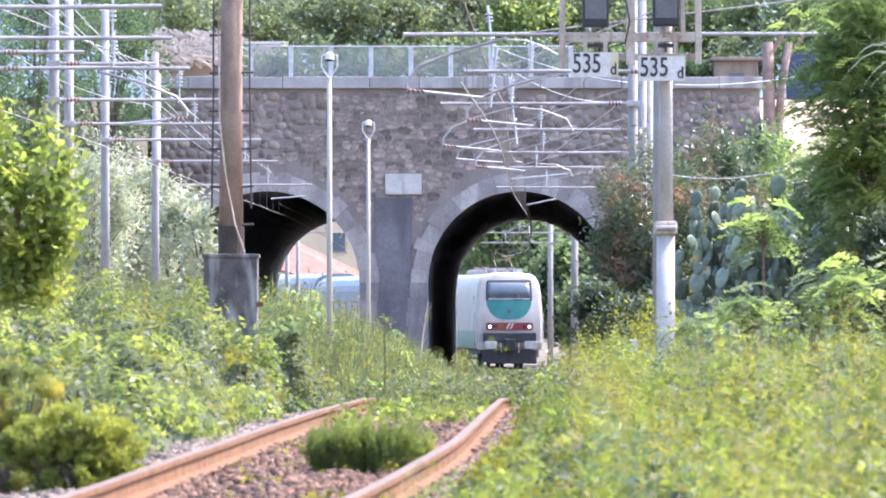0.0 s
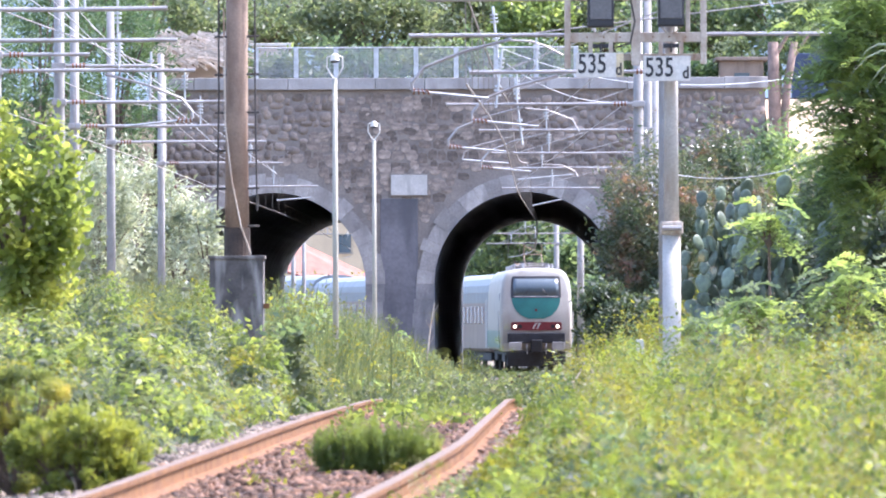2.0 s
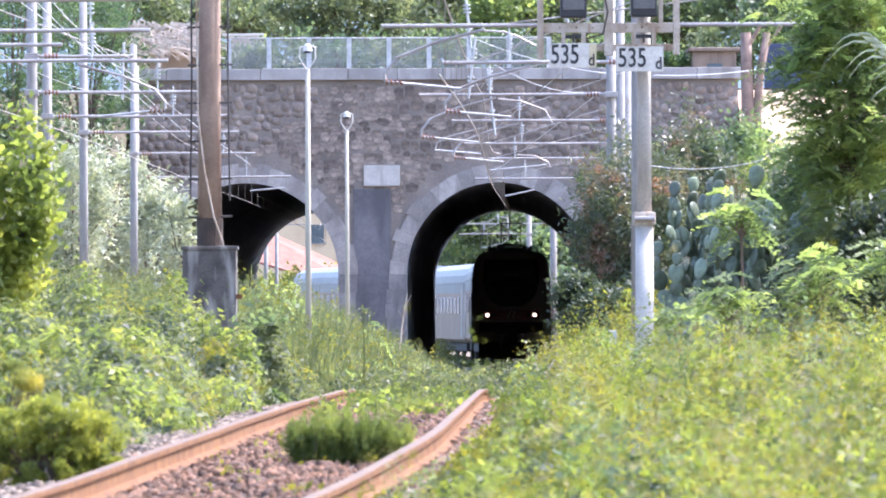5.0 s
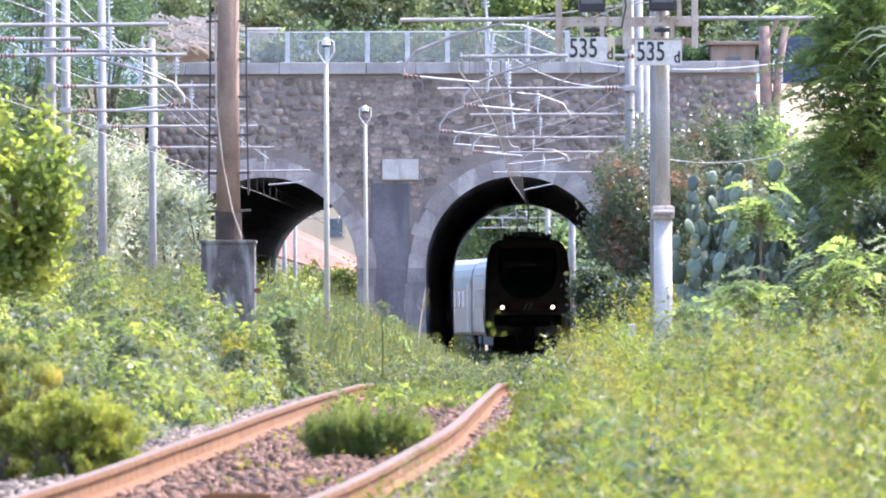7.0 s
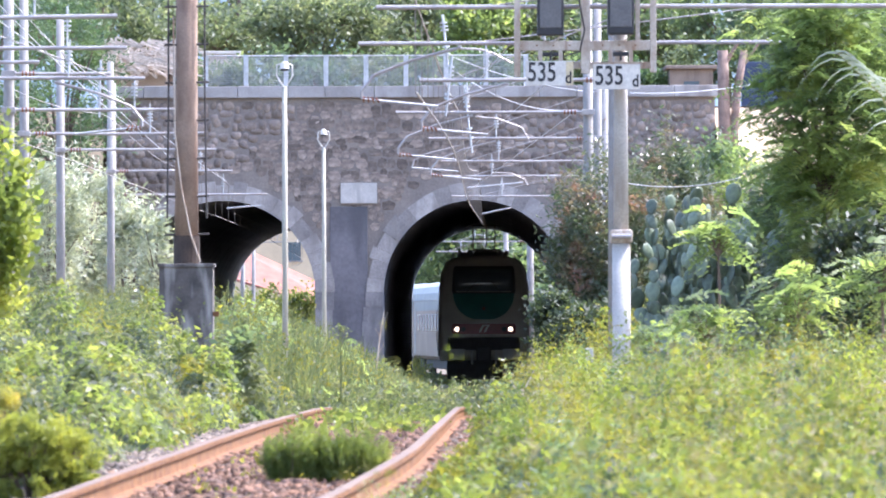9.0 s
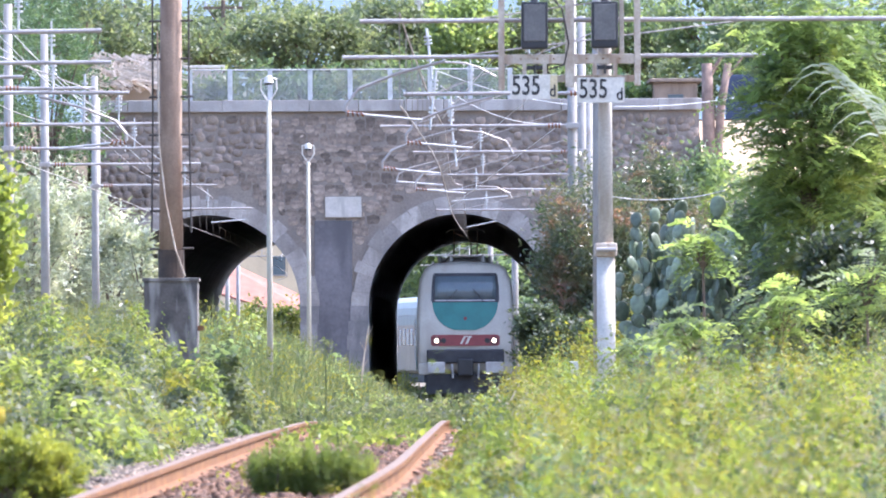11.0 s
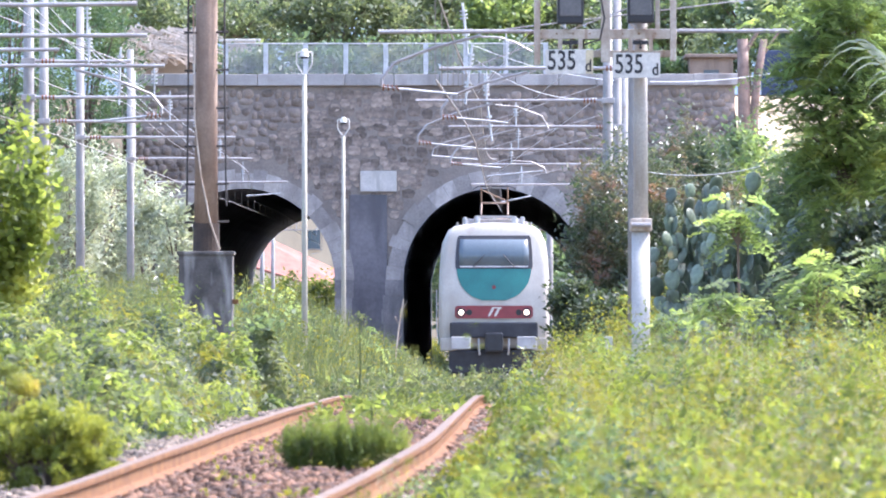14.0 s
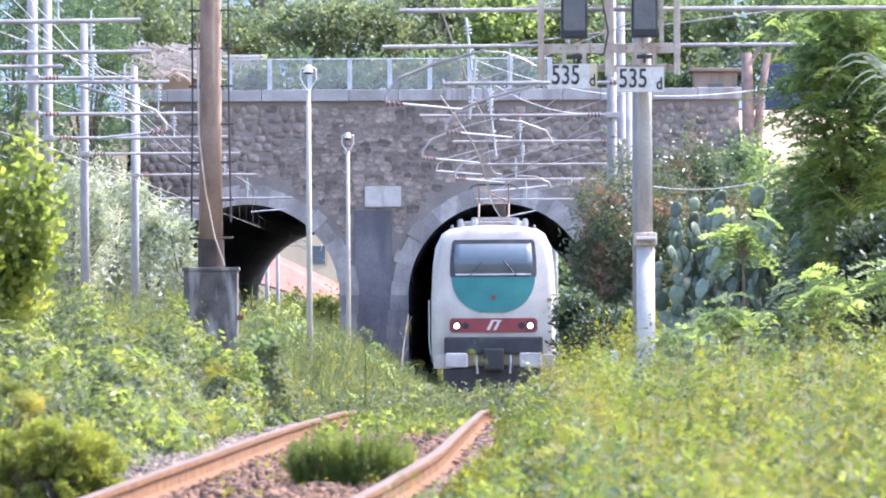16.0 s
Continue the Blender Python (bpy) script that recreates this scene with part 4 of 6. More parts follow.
# ---- masts and cantilevers of the overhead line ----
def ohl_mast(xm, y, top, arms, label, wide=0.088):
    """A mast with tubular arms; each arm: (end x, z, with drop arm, side of the drop)."""
    gz = float(ground_z(xm, y))
    t = thing("overhead_line_mast", pose(xm, y, gz), label, "mast", "overhead line masts")
    part("pole", tube([(0, 0, -0.3), (0, 0, top - gz)], wide * 1.15, 10, wide * 0.9), MAST_GREY, t, "pale round pole", True)
    for xe, z, drop in arms:
        s = 1 if xe > xm else -1
        dx, zz = xe - xm, z - gz
        arm = part("bracket_tube", tube([(0, -0.12, zz), (dx * 0.5, -0.12, zz + random.uniform(-0.015, 0.015)), (dx, -0.12, zz)], 0.028, 8), GALV_DULL, t, "horizontal grey bracket tube")
        part("clamp", box(-wide * 1.3, wide * 1.3, -0.17, wide, zz - 0.05, zz + 0.05, 0.01), GALV_DULL, arm)
        if s < 0 or drop:
            part("stay_tube", tube([(0, -0.1, zz + 0.95), (dx * 0.82, -0.12, zz + 0.03)], 0.01, 6), GALV_DULL, t, "thin sloping stay")
        bm = bmesh.new()
        for k in range(4):
            xx = s * (0.22 + 0.06 * k)
            add_tube(bm, [(xx, -0.12, zz), (xx + s * 0.025, -0.12, zz)], 0.042, 8)
        part("insulator", bm, INSULATOR, arm, "brown ribbed insulator")
        if drop:
            q = dx - s * 0.1
            pts = [(q - s * 1.25, -0.12, zz - 0.05), (q - s * 0.6, -0.14, zz - 0.22), (q - s * 0.1, -0.14, zz - 0.42), (q + s * 0.06, -0.14, zz - 0.62), (q + s * 0.06, -0.14, zz - 0.72)]
            reg = part("registration_tube", tube(pts, 0.022, 6), GALV_DULL, t, "curved registration tube")
            part("steady_arm", tube([(q + s * 0.06, -0.14, zz - 0.73), (q - s * 0.95, -0.12, zz - 0.83)], 0.018, 6), GALV, reg, "bright steady arm")
            bm = bmesh.new()
            for k in range(4):
                xx = q + s * (0.04 - 0.06 * k)
                add_tube(bm, [(xx, -0.14, zz - 0.735 - 0.005 * k), (xx - s * 0.02, -0.14, zz - 0.737)], 0.042, 8)
            part("insulator", bm, INSULATOR, reg)
        hx = dx * random.uniform(0.6, 0.75)
        bm = tube([(hx, -0.12, zz), (hx, -0.12, zz + 0.55)], 0.014, 6)
        for k in range(4):
            add_tube(bm, [(hx, -0.12, zz + 0.22 + 0.06 * k), (hx, -0.12, zz + 0.245 + 0.06 * k)], 0.05, 8)
        part("hanger_insulator", bm, GALV, arm, "insulator standing on the tube")
    return t


PALE = "pale overhead line mast with tubular bracket arms"
# on the near side of the second track, arms towards the right
ohl_mast(-6.050, 87.0, 8.2, [(-3.319, 4.667, False)], PALE)
ohl_mast(-6.372, 97.0, 8.2, [(-3.574, 4.671, False)], PALE)
ohl_mast(-6.786, 110.0, 8.2, [(-3.791, 4.706, True), (-5.365, 4.952, False)], PALE)
ohl_mast(-6.360, 120.0, 7.9, [(-3.545, 4.535, False), (-4.698, 5.126, False)], PALE)
ohl_mast(-6.926, 136.0, 7.246, [(-3.599, 4.567, False)], PALE)
ohl_mast(-7.038, 153.0, 7.391, [(-3.790, 4.672, False)], PALE)
ohl_mast(-7.009, 179.0, 7.444, [(-4.034, 4.773, False)], PALE)
ohl_mast(-7.963, 205.0, 7.781, [(-3.643, 4.674, False)], PALE)
# beyond the running track, arms towards the left
ohl_mast(7.870, 87.0, 7.5, [(-0.261, 4.761, False)], PALE)
ohl_mast(8.775, 97.0, 7.5, [(-0.522, 4.716, True)], PALE)
ohl_mast(3.291, 112.0, 7.5, [(0.319, 4.730, True)], PALE)
ohl_mast(3.334, 129.0, 7.152, [(-0.040, 4.731, True)], PALE)
ohl_mast(4.019, 148.0, 7.489, [(0.615, 4.757, True)], PALE)
ohl_mast(4.730, 168.0, 6.6, [(0.982, 4.748, False)], PALE)
ohl_mast(5.351, 185.0, 6.3, [(1.110, 4.743, False)], PALE)
ohl_mast(6.292, 213.0, 6.0, [(1.540, 4.736, False)], PALE)
# seen through the openings, behind the bridge
ohl_mast(5.592, 312.0, 7.0, [(1.824, 4.552, False)], PALE, 0.15)
ohl_mast(5.145, 352.0, 7.0, [(1.787, 4.520, False)], PALE, 0.13)
ohl_mast(-7.006, 330.0, 6.0, [(-5.686, 4.935, False)], PALE, 0.1)
ohl_mast(-6.722, 340.0, 6.0, [(-5.074, 4.871, False)], PALE, 0.09)


def overhead_wires():
    """Contact and carrying wires above both tracks, with droppers."""
    for off, name in ((0.0, "running"), (-7.4, "second")):
        t = thing("overhead_wire", pose(0, 0, 0), "thin overhead contact wire and its carrying cable above the track", "overhead wire")
        low, high = [], []
        for k, y in enumerate(range(100, 330, 4)):
            z = float(rail_z(y if y > 172 else 172)) + 5.0
            x = float(track_x(y)) + off + 0.1 * math.sin(y * 0.06)
            low.append((x, y, z))
            sag = 1.25 - 0.4 * math.sin(math.pi * ((y - 100) % 54) / 54)
            if 216 < y < 292:
                sag = 0.3
            high.append((x, y, z + sag))
            part("dropper", tube([(x, y, z), (x, y, z + sag)], 0.009 if off == 0 else 0.005, 4), WIRE, t)
        part("contact_wire", tube(low, 0.013 if off == 0 else 0.008, 6), GALV_DULL, t)
        part("carrying_cable", tube(high, 0.014 if off == 0 else 0.008, 6), GALV_DULL, t)


overhead_wires()
slack = thing("overhead_wire", pose(0, 0, 0), "slack stay wires and feeders between the masts", "overhead wire")


def stray_wire(a, b, sag, r=0.008):
    pts = []
    for k in range(13):
        w = k / 12
        p = Vector(a).lerp(Vector(b), w)
        p.z -= sag * 4 * w * (1 - w)
        pts.append(p)
    part("line_wire", tube(pts, r, 6), GALV, slack)


stray_wire((1.030, 130, 5.480), (3.282, 135, 4.946), 0.22)
stray_wire((0.923, 125, 5.567), (3.460, 130, 5.120), 0.1)
stray_wire((4.426, 140, 5.415), (7.569, 150, 5.962), 0.08)
stray_wire((3.748, 120, 3.308), (5.594, 120, 3.400), 0.1)
stray_wire((-6.185, 100, 5.731), (-5.585, 150, 5.615), 0.1)
stray_wire((-5.877, 100, 5.846), (-5.588, 160, 5.123), 0.1)
stray_wire((-6.126, 110, 6.246), (-5.455, 180, 5.015), 0.1)
stray_wire((-5.608, 115, 5.600), (-4.443, 190, 4.727), 0.1)
stray_wire((1.778, 115, 5.423), (1.223, 150, 5.500), 0.0)
stray_wire((3.069, 150, 5.962), (1.386, 170, 4.858), 0.0)
stray_wire((3.646, 150, 5.385), (1.606, 180, 4.185), 0.0)


def hanging_string(x, y, z0, x1, z1):
    bm = tube([(x, y, z0), (x1, y, z1)], 0.02, 6)
    a, b = Vector((x, y, z0)), Vector((x1, y, z1))
    for w in (0.15, 0.22, 0.29, 0.62, 0.69, 0.76):
        add_tube(bm, [a.lerp(b, w), a.lerp(b, w + 0.03)], 0.055, 8)
    part("insulator_string", bm, GALV, slack, "pale hanging string of insulators")


hanging_string(0.901, 122, 5.458, 0.788, 4.472)
hanging_string(1.260, 140, 5.555, 1.411, 4.285)
hanging_string(0.632, 104, 5.400, 0.704, 4.680)
hanging_string(0.453, 92, 5.494, 0.467, 5.119)
hanging_string(-5.058, 125, 5.538, -5.087, 4.558)


# curved arms and bright rods that hang among the wires
ARMS = [
    ((1.465, 140, 4.974), (1.895, 140, 4.931), (2.358, 140, 4.758), (2.488, 140, 4.522)),
    ((0.887, 112, 5.222), (1.258, 112, 5.204), (1.473, 112, 5.135), (1.740, 112, 4.989)),
    ((1.472, 165, 5.062), (0.584, 165, 4.833), (0.355, 165, 4.706), (0.305, 165, 4.541)),
    ((2.235, 175, 4.635), (2.706, 175, 4.608), (3.015, 175, 4.460), (3.069, 175, 4.325)),
]
for pts in ARMS:
    part("curved_arm", tube(pts, 0.018, 6), GALV_DULL, slack, "curved grey steady tube")
RODS = [
    ((0.305, 165, 4.541), (1.345, 165, 4.452)),
    ((1.722, 185, 4.458), (3.145, 185, 4.586)),
    ((2.425, 213, 4.228), (3.293, 213, 4.408)),
    ((1.191, 128, 5.254), (1.979, 128, 5.293)),
    ((-4.794, 205, 4.280), (-3.848, 205, 4.359)),
]
for a, b in RODS:
    part("steady_rod", tube([a, b], 0.02, 6), GALV, slack, "bright thin steady rod")


# ---- plants ----
RNG = np.random.default_rng(11)


def leaf_arrays(pos, size, slim=0.5, lift=0.5, fold=0.25, droop=0.0):
    """Four-cornered folded leaves at the points, turned at random; size: one number or one for each."""
    n = len(pos)
    size = np.broadcast_to(np.asarray(size, dtype=float), (n,))[:, None]
    ang = RNG.uniform(0, math.tau, n)
    up = RNG.normal(lift - droop, 0.45, n)
    d = np.stack([np.cos(ang), np.sin(ang), up], -1)
    d /= np.linalg.norm(d, axis=1, keepdims=True)
    r = RNG.normal(0, 1, (n, 3))
    s = np.cross(d, r)
    s /= np.linalg.norm(s, axis=1, keepdims=True) + 1e-9
    nn = np.cross(s, d)
    mid = pos + d * size * 0.5 + nn * size * fold * 0.4
    v = np.stack([pos, mid - s * size * slim * 0.5, pos + d * size, mid + s * size * slim * 0.5], 1).reshape(-1, 3)
    f = np.arange(4 * n).reshape(-1, 4)
    return v, f


def leaf_mesh(name, pos, size, mat, parent=None, label="", slim=0.5, lift=0.5, droop=0.0):
    v, f = leaf_arrays(np.asarray(pos), size, slim, lift, 0.25, droop)
    return raw_mesh(name, v, f, mat, parent, label)


def frond_arrays(pos, size, pairs=8):
    """Feathered leaves: a drooping midrib with leaflets in pairs; size is a leaflet's length."""
    n = len(pos)
    ang = RNG.uniform(0, math.tau, n)
    d = np.stack([np.cos(ang), np.sin(ang), RNG.normal(0.25, 0.25, n)], -1)
    d /= np.linalg.norm(d, axis=1, keepdims=True)
    s = np.cross(d, np.array([0.0, 0.0, 1.0]))
    s /= np.linalg.norm(s, axis=1, keepdims=True) + 1e-9
    s = s + RNG.normal(0, 0.35, (n, 1)) * np.array([0.0, 0.0, 1.0])
    length = size * 4.6 * RNG.uniform(0.7, 1.25, (n, 1))
    vs = []
    for k in range(pairs):
        w = (k + 0.8) / pairs
        at = pos + d * length * w + np.array([0, 0, -0.55]) * length * w * w
        for side in (-1, 1):
            out = s * side + d * 0.45 + RNG.normal(0, 0.14, (n, 3))
            ll = size * (1.05 - 0.5 * abs(w - 0.45))
            wide = d * size * 0.28
            mid = at + out * ll * 0.5
            vs.append(np.stack([at, mid - wide, at + out * ll + np.array([0, 0, -0.12]) * size, mid + wide], 1))
    v = np.concatenate(vs).reshape(-1, 3)
    return v, np.arange(len(v)).reshape(-1, 4)


def clump_points(n, centre, radii, clumps, spread=0.24, shell=0.55):
    """Points for a crown: clumps set towards the outside of an uneven ellipsoid."""
    c = RNG.normal(0, 1, (clumps, 3))
    c /= np.linalg.norm(c, axis=1, keepdims=True)
    c *= (shell + (1 - shell) * RNG.random((clumps, 1))) * RNG.uniform(0.8, 1.12, (clumps, 1))
    pick = RNG.integers(0, clumps, n)
    p = c[pick] + RNG.normal(0, spread, (n, 3)) * RNG.uniform(0.5, 1.2, (clumps, 1))[pick]
    return np.asarray(centre) + p * np.asarray(radii), np.asarray(centre) + c * np.asarray(radii)


def tree(name, x, y, zc, radii, leaves, size, mat, label, category="tree", clumps=60, trunk=0.06, bark=None, slim=0.5, spread=0.2, limbs=14, base=None, group="", fronds=0):
    """A plant with a tapered trunk, limbs that reach the clumps, and a crown of single leaves."""
    gz = float(ground_z(x, y)) if base is None else base
    if not fronds:
        leaves, size = int(leaves * 0.58), size * 1.27
    t = thing(name, pose(x, y, gz), label, category, group)
    c = (0, 0, zc - gz)
    pts, tips = clump_points(leaves, c, radii, clumps, spread)
    pts = pts[pts[:, 2] > 0.02]
    bm = bmesh.new()
    fork = Vector((0, 0, max(0.15, (zc - gz) - radii[2] * 0.75)))
    add_tube(bm, [(0, 0, -0.15), (0.02, 0, fork.z * 0.5), fork, (0.03, 0, c[2] + radii[2] * 0.4)], trunk, 8, trunk * 0.35)
    part("trunk", bm, bark or BARK, t, "brown tapered trunk")
    for k in range(limbs):
        tip = Vector(tips[k % len(tips)])
        mid = fork.lerp(tip, 0.5) + Vector((0, 0, 0.12 * radii[2]))
        part("limb", tube([fork, mid, tip], trunk * 0.5, 5, trunk * 0.12), bark or BARK, t)
    if fronds:
        v, f = frond_arrays(pts[:fronds], size)
        raw_mesh("crown", v, f, mat, t)
    else:
        leaf_mesh("crown", pts, size * RNG.uniform(0.6, 1.25, len(pts)), mat, t, "", slim)
    return t


def field(name, n_plants, sampler, height, leaf, mat, label, per=34, category="weeds", slim=0.45, straw=0):
    """Wild plants as upright stems with leaves up their length."""
    x, y, *grow = sampler(n_plants)
    h = height(x, y) * RNG.uniform(0.5, 1.15, len(x)) * (grow[0] if grow else 0.8 + 0.4 * patchy(x, y, 2.2))
    base = np.stack([x, y, ground_z(x, y)], -1)
    lean = RNG.normal(0, 0.13, (len(x), 2))
    k = max(8, int(per * 0.57))
    leaf *= 1.12
    w = np.sqrt(RNG.random((len(x), k)))
    pos = np.repeat(base[:, None, :], k, 1)
    pos[:, :, 2] += w * h[:, None]
    pos[:, :, :2] += lean[:, None, :] * (w * h[:, None])[:, :, None] + RNG.normal(0, 0.07, (len(x), k, 2)) * (1.25 - w)[:, :, None]
    size = leaf * RNG.uniform(0.55, 1.3, (len(x), k)) * (1.15 - 0.45 * w) * RNG.choice((0.6, 0.8, 1.0, 1.35), (len(x), 1))
    ob = leaf_mesh(name, pos.reshape(-1, 3), size.ravel(), mat, None, label, slim, 0.55)
    return tagged(ob, label, category, kind="stuff")


def blades(name, n, sampler, height, mat, label, width=0.02, category="grass"):
    x, y = sampler(n)
    h = height(x, y) * RNG.uniform(0.5, 1.25, len(x))
    p = np.stack([x, y, ground_z(x, y)], -1)
    a = RNG.uniform(0, math.tau, len(x))
    s = np.stack([np.cos(a), np.sin(a), 0 * a], -1) * (width * 0.5)
    bend = np.stack([RNG.normal(0, 0.2, len(x)), RNG.normal(0, 0.2, len(x)), 0 * a], -1) * h[:, None]
    up = np.stack([0 * a, 0 * a, h], -1)
    v = np.stack([p - s, p + s, p + up * 0.6 + bend * 0.6 + s * 0.7, p + up + bend], 1).reshape(-1, 3)
    f = np.arange(4 * len(x)).reshape(-1, 4)
    ob = raw_mesh(name, v, f, mat)
    return tagged(ob, label, category, kind="stuff")


def mounds(name, n, sampler, height, wide, leaf, mat, label, per=200, slim=0.55, category="weeds"):
    """Bushy herbs: uneven domes of leaves that lie on the dome's skin, open towards the foot."""
    x, y, *rest = sampler(n)
    h = height(x, y) * RNG.uniform(0.5, 1.15, len(x))
    r = wide * RNG.uniform(0.55, 1.35, len(x))
    base = np.stack([x, y, ground_z(x, y)], -1)
    m = len(x)
    a = RNG.uniform(0, math.tau, (m, per))
    up = RNG.random((m, per)) ** 0.75
    ph, lobes = RNG.uniform(0, math.tau, (m, 1)), RNG.integers(3, 7, (m, 1))
    bulge = 1 + 0.2 * np.sin(lobes * a + ph) * np.cos(5 * up + ph) + RNG.normal(0, 0.07, (m, per))
    side = np.sqrt(np.clip(1 - up ** 2.6, 0, 1)) * bulge
    pos = base[:, None, :] + np.stack([np.cos(a) * side * r[:, None], np.sin(a) * side * r[:, None] * 1.2, up * h[:, None] * (0.9 + 0.12 * bulge)], -1)
    nrm = np.stack([np.cos(a) * side, np.sin(a) * side, up * 1.1 + 0.15], -1) + RNG.normal(0, 0.4, (m, per, 3))
    pos, nrm = pos.reshape(-1, 3), nrm.reshape(-1, 3)
    nrm /= np.linalg.norm(nrm, axis=1, keepdims=True)
    d = RNG.normal(0, 1, pos.shape) + np.array([0, 0, 0.25])
    d -= nrm * (d * nrm).sum(1, keepdims=True)
    d /= np.linalg.norm(d, axis=1, keepdims=True)
    s = np.cross(nrm, d)
    size = leaf * RNG.uniform(0.5, 1.35, (len(pos), 1)) * np.repeat(RNG.uniform(0.75, 1.3, (m, 1)), per, 0)
    mid = pos + d * size * 0.5 + nrm * size * 0.1
    tip = pos + d * size - nrm * size * 0.12
    v = np.stack([pos, mid - s * size * slim * 0.5, tip, mid + s * size * slim * 0.5], 1).reshape(-1, 3)
    ob = raw_mesh(name, v, np.arange(4 * len(pos)).reshape(-1, 4), mat)
    return tagged(ob, label, category, kind="stuff")


def patchy(x, y, s=0.6):
    return 0.5 + 0.5 * np.sin(x * 2.1 * s + 1.7 * np.sin(y * 0.23 * s)) * np.sin(y * 0.37 * s + x * 0.9)


def strip(side, y0, y1, d0, reach, power=1.0):
    """Draws places on one side of the track, from d0 out to the edge of what is in sight."""
    def draw(n):
        y = y0 + (y1 - y0) * RNG.random(n) ** power
        edge = track_x(y) + side * d0
        out = side * reach * y
        ok = (out - edge) * side > 0
        y, edge, out = y[ok], edge[ok], out[ok]
        return edge + (out - edge) * RNG.random(len(y)), y
    return draw


def clustered(draw, clusters, wide):
    """The same places gathered into clumps, each of its own height."""
    def gather(n):
        cx, cy = draw(clusters)
        grow = RNG.uniform(0.62, 1.28, len(cx))
        size = wide * RNG.uniform(0.5, 1.5, len(cx))
        pick = RNG.integers(0, len(cx), n)
        r = np.abs(RNG.normal(0, 1, n))
        a = RNG.uniform(0, math.tau, n)
        x = cx[pick] + np.cos(a) * r * size[pick]
        y = cy[pick] + np.sin(a) * r * size[pick] * 1.6
        edge = np.abs(x - track_x(y)) > 0.95
        return x[edge], y[edge], (grow[pick] * np.clip(1.15 - 0.28 * r, 0.4, 1.1))[edge]
    return gather


def drift(draw, phase, cut=0.0):
    """The same places, kept only where one kind of plant has spread in drifts."""
    def pick(n):
        x, y = draw(4 * n)
        m = np.sin(x * 5.2 + phase * 2.3 + 1.3 * np.sin(y * 0.31 + phase)) + np.sin(y * 0.45 + phase * 1.7 + x * 1.1)
        return x[m > cut][:n], y[m > cut][:n]
    return pick


def right_height(x, y):
    d = x - track_x(y)
    rise = np.clip((y - 55) / 25, 0, 1)
    return 0.2 + np.clip((d - 0.9) / (2.2 - 1.4 * rise), 0, 1) * (0.62 + 0.1 * patchy(x, y) + 0.02 * rise) * np.clip((y - 20) / 40, 0.55, 1)


def left_height(x, y):
    d = track_x(y) - x
    near = 0.36 + 0.64 * np.clip((y - 46) / 36, 0, 1)
    return 0.18 + near * (np.clip((d - 1.5) / 0.8, 0, 1) * (0.9 + 0.22 * patchy(x, y)) + 0.3 * np.clip((d - 2.5) / 3, 0, 1))


MEADOW = "tall yellow-green weeds and wild plants beside the track"
R_STRIP = strip(1, 32, 96, 1.15, 0.074)
L_STRIP = strip(-1, 46, 98, 1.55, 0.074)
# undergrowth leaves coloured dark to stand for the shade between the plants
field("meadow_undergrowth", 1900, R_STRIP, lambda x, y: right_height(x, y) * 0.6, 0.05, LEAF_SHADE, "low undergrowth beside the track, painted dark as gap shade", 30)
mounds("meadow_bushes", 150, drift(R_STRIP, 4, -0.3), lambda x, y: right_height(x, y) * 0.86, 0.25, 0.06, LEAF_MEADOW, "bushy green herbs in the meadow", 190)
mounds("meadow_bushes_bright", 130, drift(R_STRIP, 2, 0), lambda x, y: right_height(x, y) * 0.9, 0.22, 0.06, LEAF_MEADOW, "fresh bright green bushy herbs in the meadow", 180)
mounds("meadow_bushes_yellow", 120, drift(R_STRIP, 0, -0.2), lambda x, y: right_height(x, y) * 0.88, 0.22, 0.05, LEAF_FIELD, "yellow-green bushy herbs in the meadow", 190)
mounds("meadow_bushes_dark", 50, drift(R_STRIP, 1, 0.7), lambda x, y: right_height(x, y) * 0.82, 0.22, 0.06, LEAF_SHADE, "dark green bushy herbs in the meadow", 180)
field("meadow_weeds", 1900, clustered(drift(R_STRIP, 0, -0.4), 200, 0.15), right_height, 0.05, LEAF_FIELD, MEADOW, 46, slim=0.38)
field("meadow_herbs", 1300, clustered(drift(R_STRIP, 4, 0), 130, 0.13), right_height, 0.055, LEAF_MEADOW, "broad green herbs among the weeds", 40, slim=0.5)
field("meadow_dry_weeds", 1100, clustered(drift(R_STRIP, 3, 0.3), 90, 0.15), lambda x, y: right_height(x, y) * 1.08, 0.03, LEAF_PALE, "pale seeding weeds gone dry in the meadow", 50, slim=0.3)
field("meadow_bright_weeds", 800, clustered(drift(R_STRIP, 2, 0.1), 90, 0.13), right_height, 0.05, LEAF_SUNNY, "fresh bright green weeds in the meadow", 44, slim=0.42)
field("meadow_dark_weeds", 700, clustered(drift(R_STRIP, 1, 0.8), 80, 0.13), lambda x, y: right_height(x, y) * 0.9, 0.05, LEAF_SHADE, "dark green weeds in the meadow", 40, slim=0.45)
field("meadow_stalks", 260, drift(R_STRIP, 1, 0.4), lambda x, y: right_height(x, y) * 1.22, 0.055, LEAF_DEEP, "upright leafy stalks above the meadow", 70, slim=0.4)
field("meadow_stalks_pale", 200, drift(R_STRIP, 3, 0.3), lambda x, y: right_height(x, y) * 1.22, 0.032, LEAF_PALE, "upright pale seed stalks above the meadow", 80, slim=0.3)
blades("meadow_grass", 5000, R_STRIP, lambda x, y: right_height(x, y) * 0.95, LEAF_STRAW, "dry straw-coloured grass blades among the weeds", 0.006)
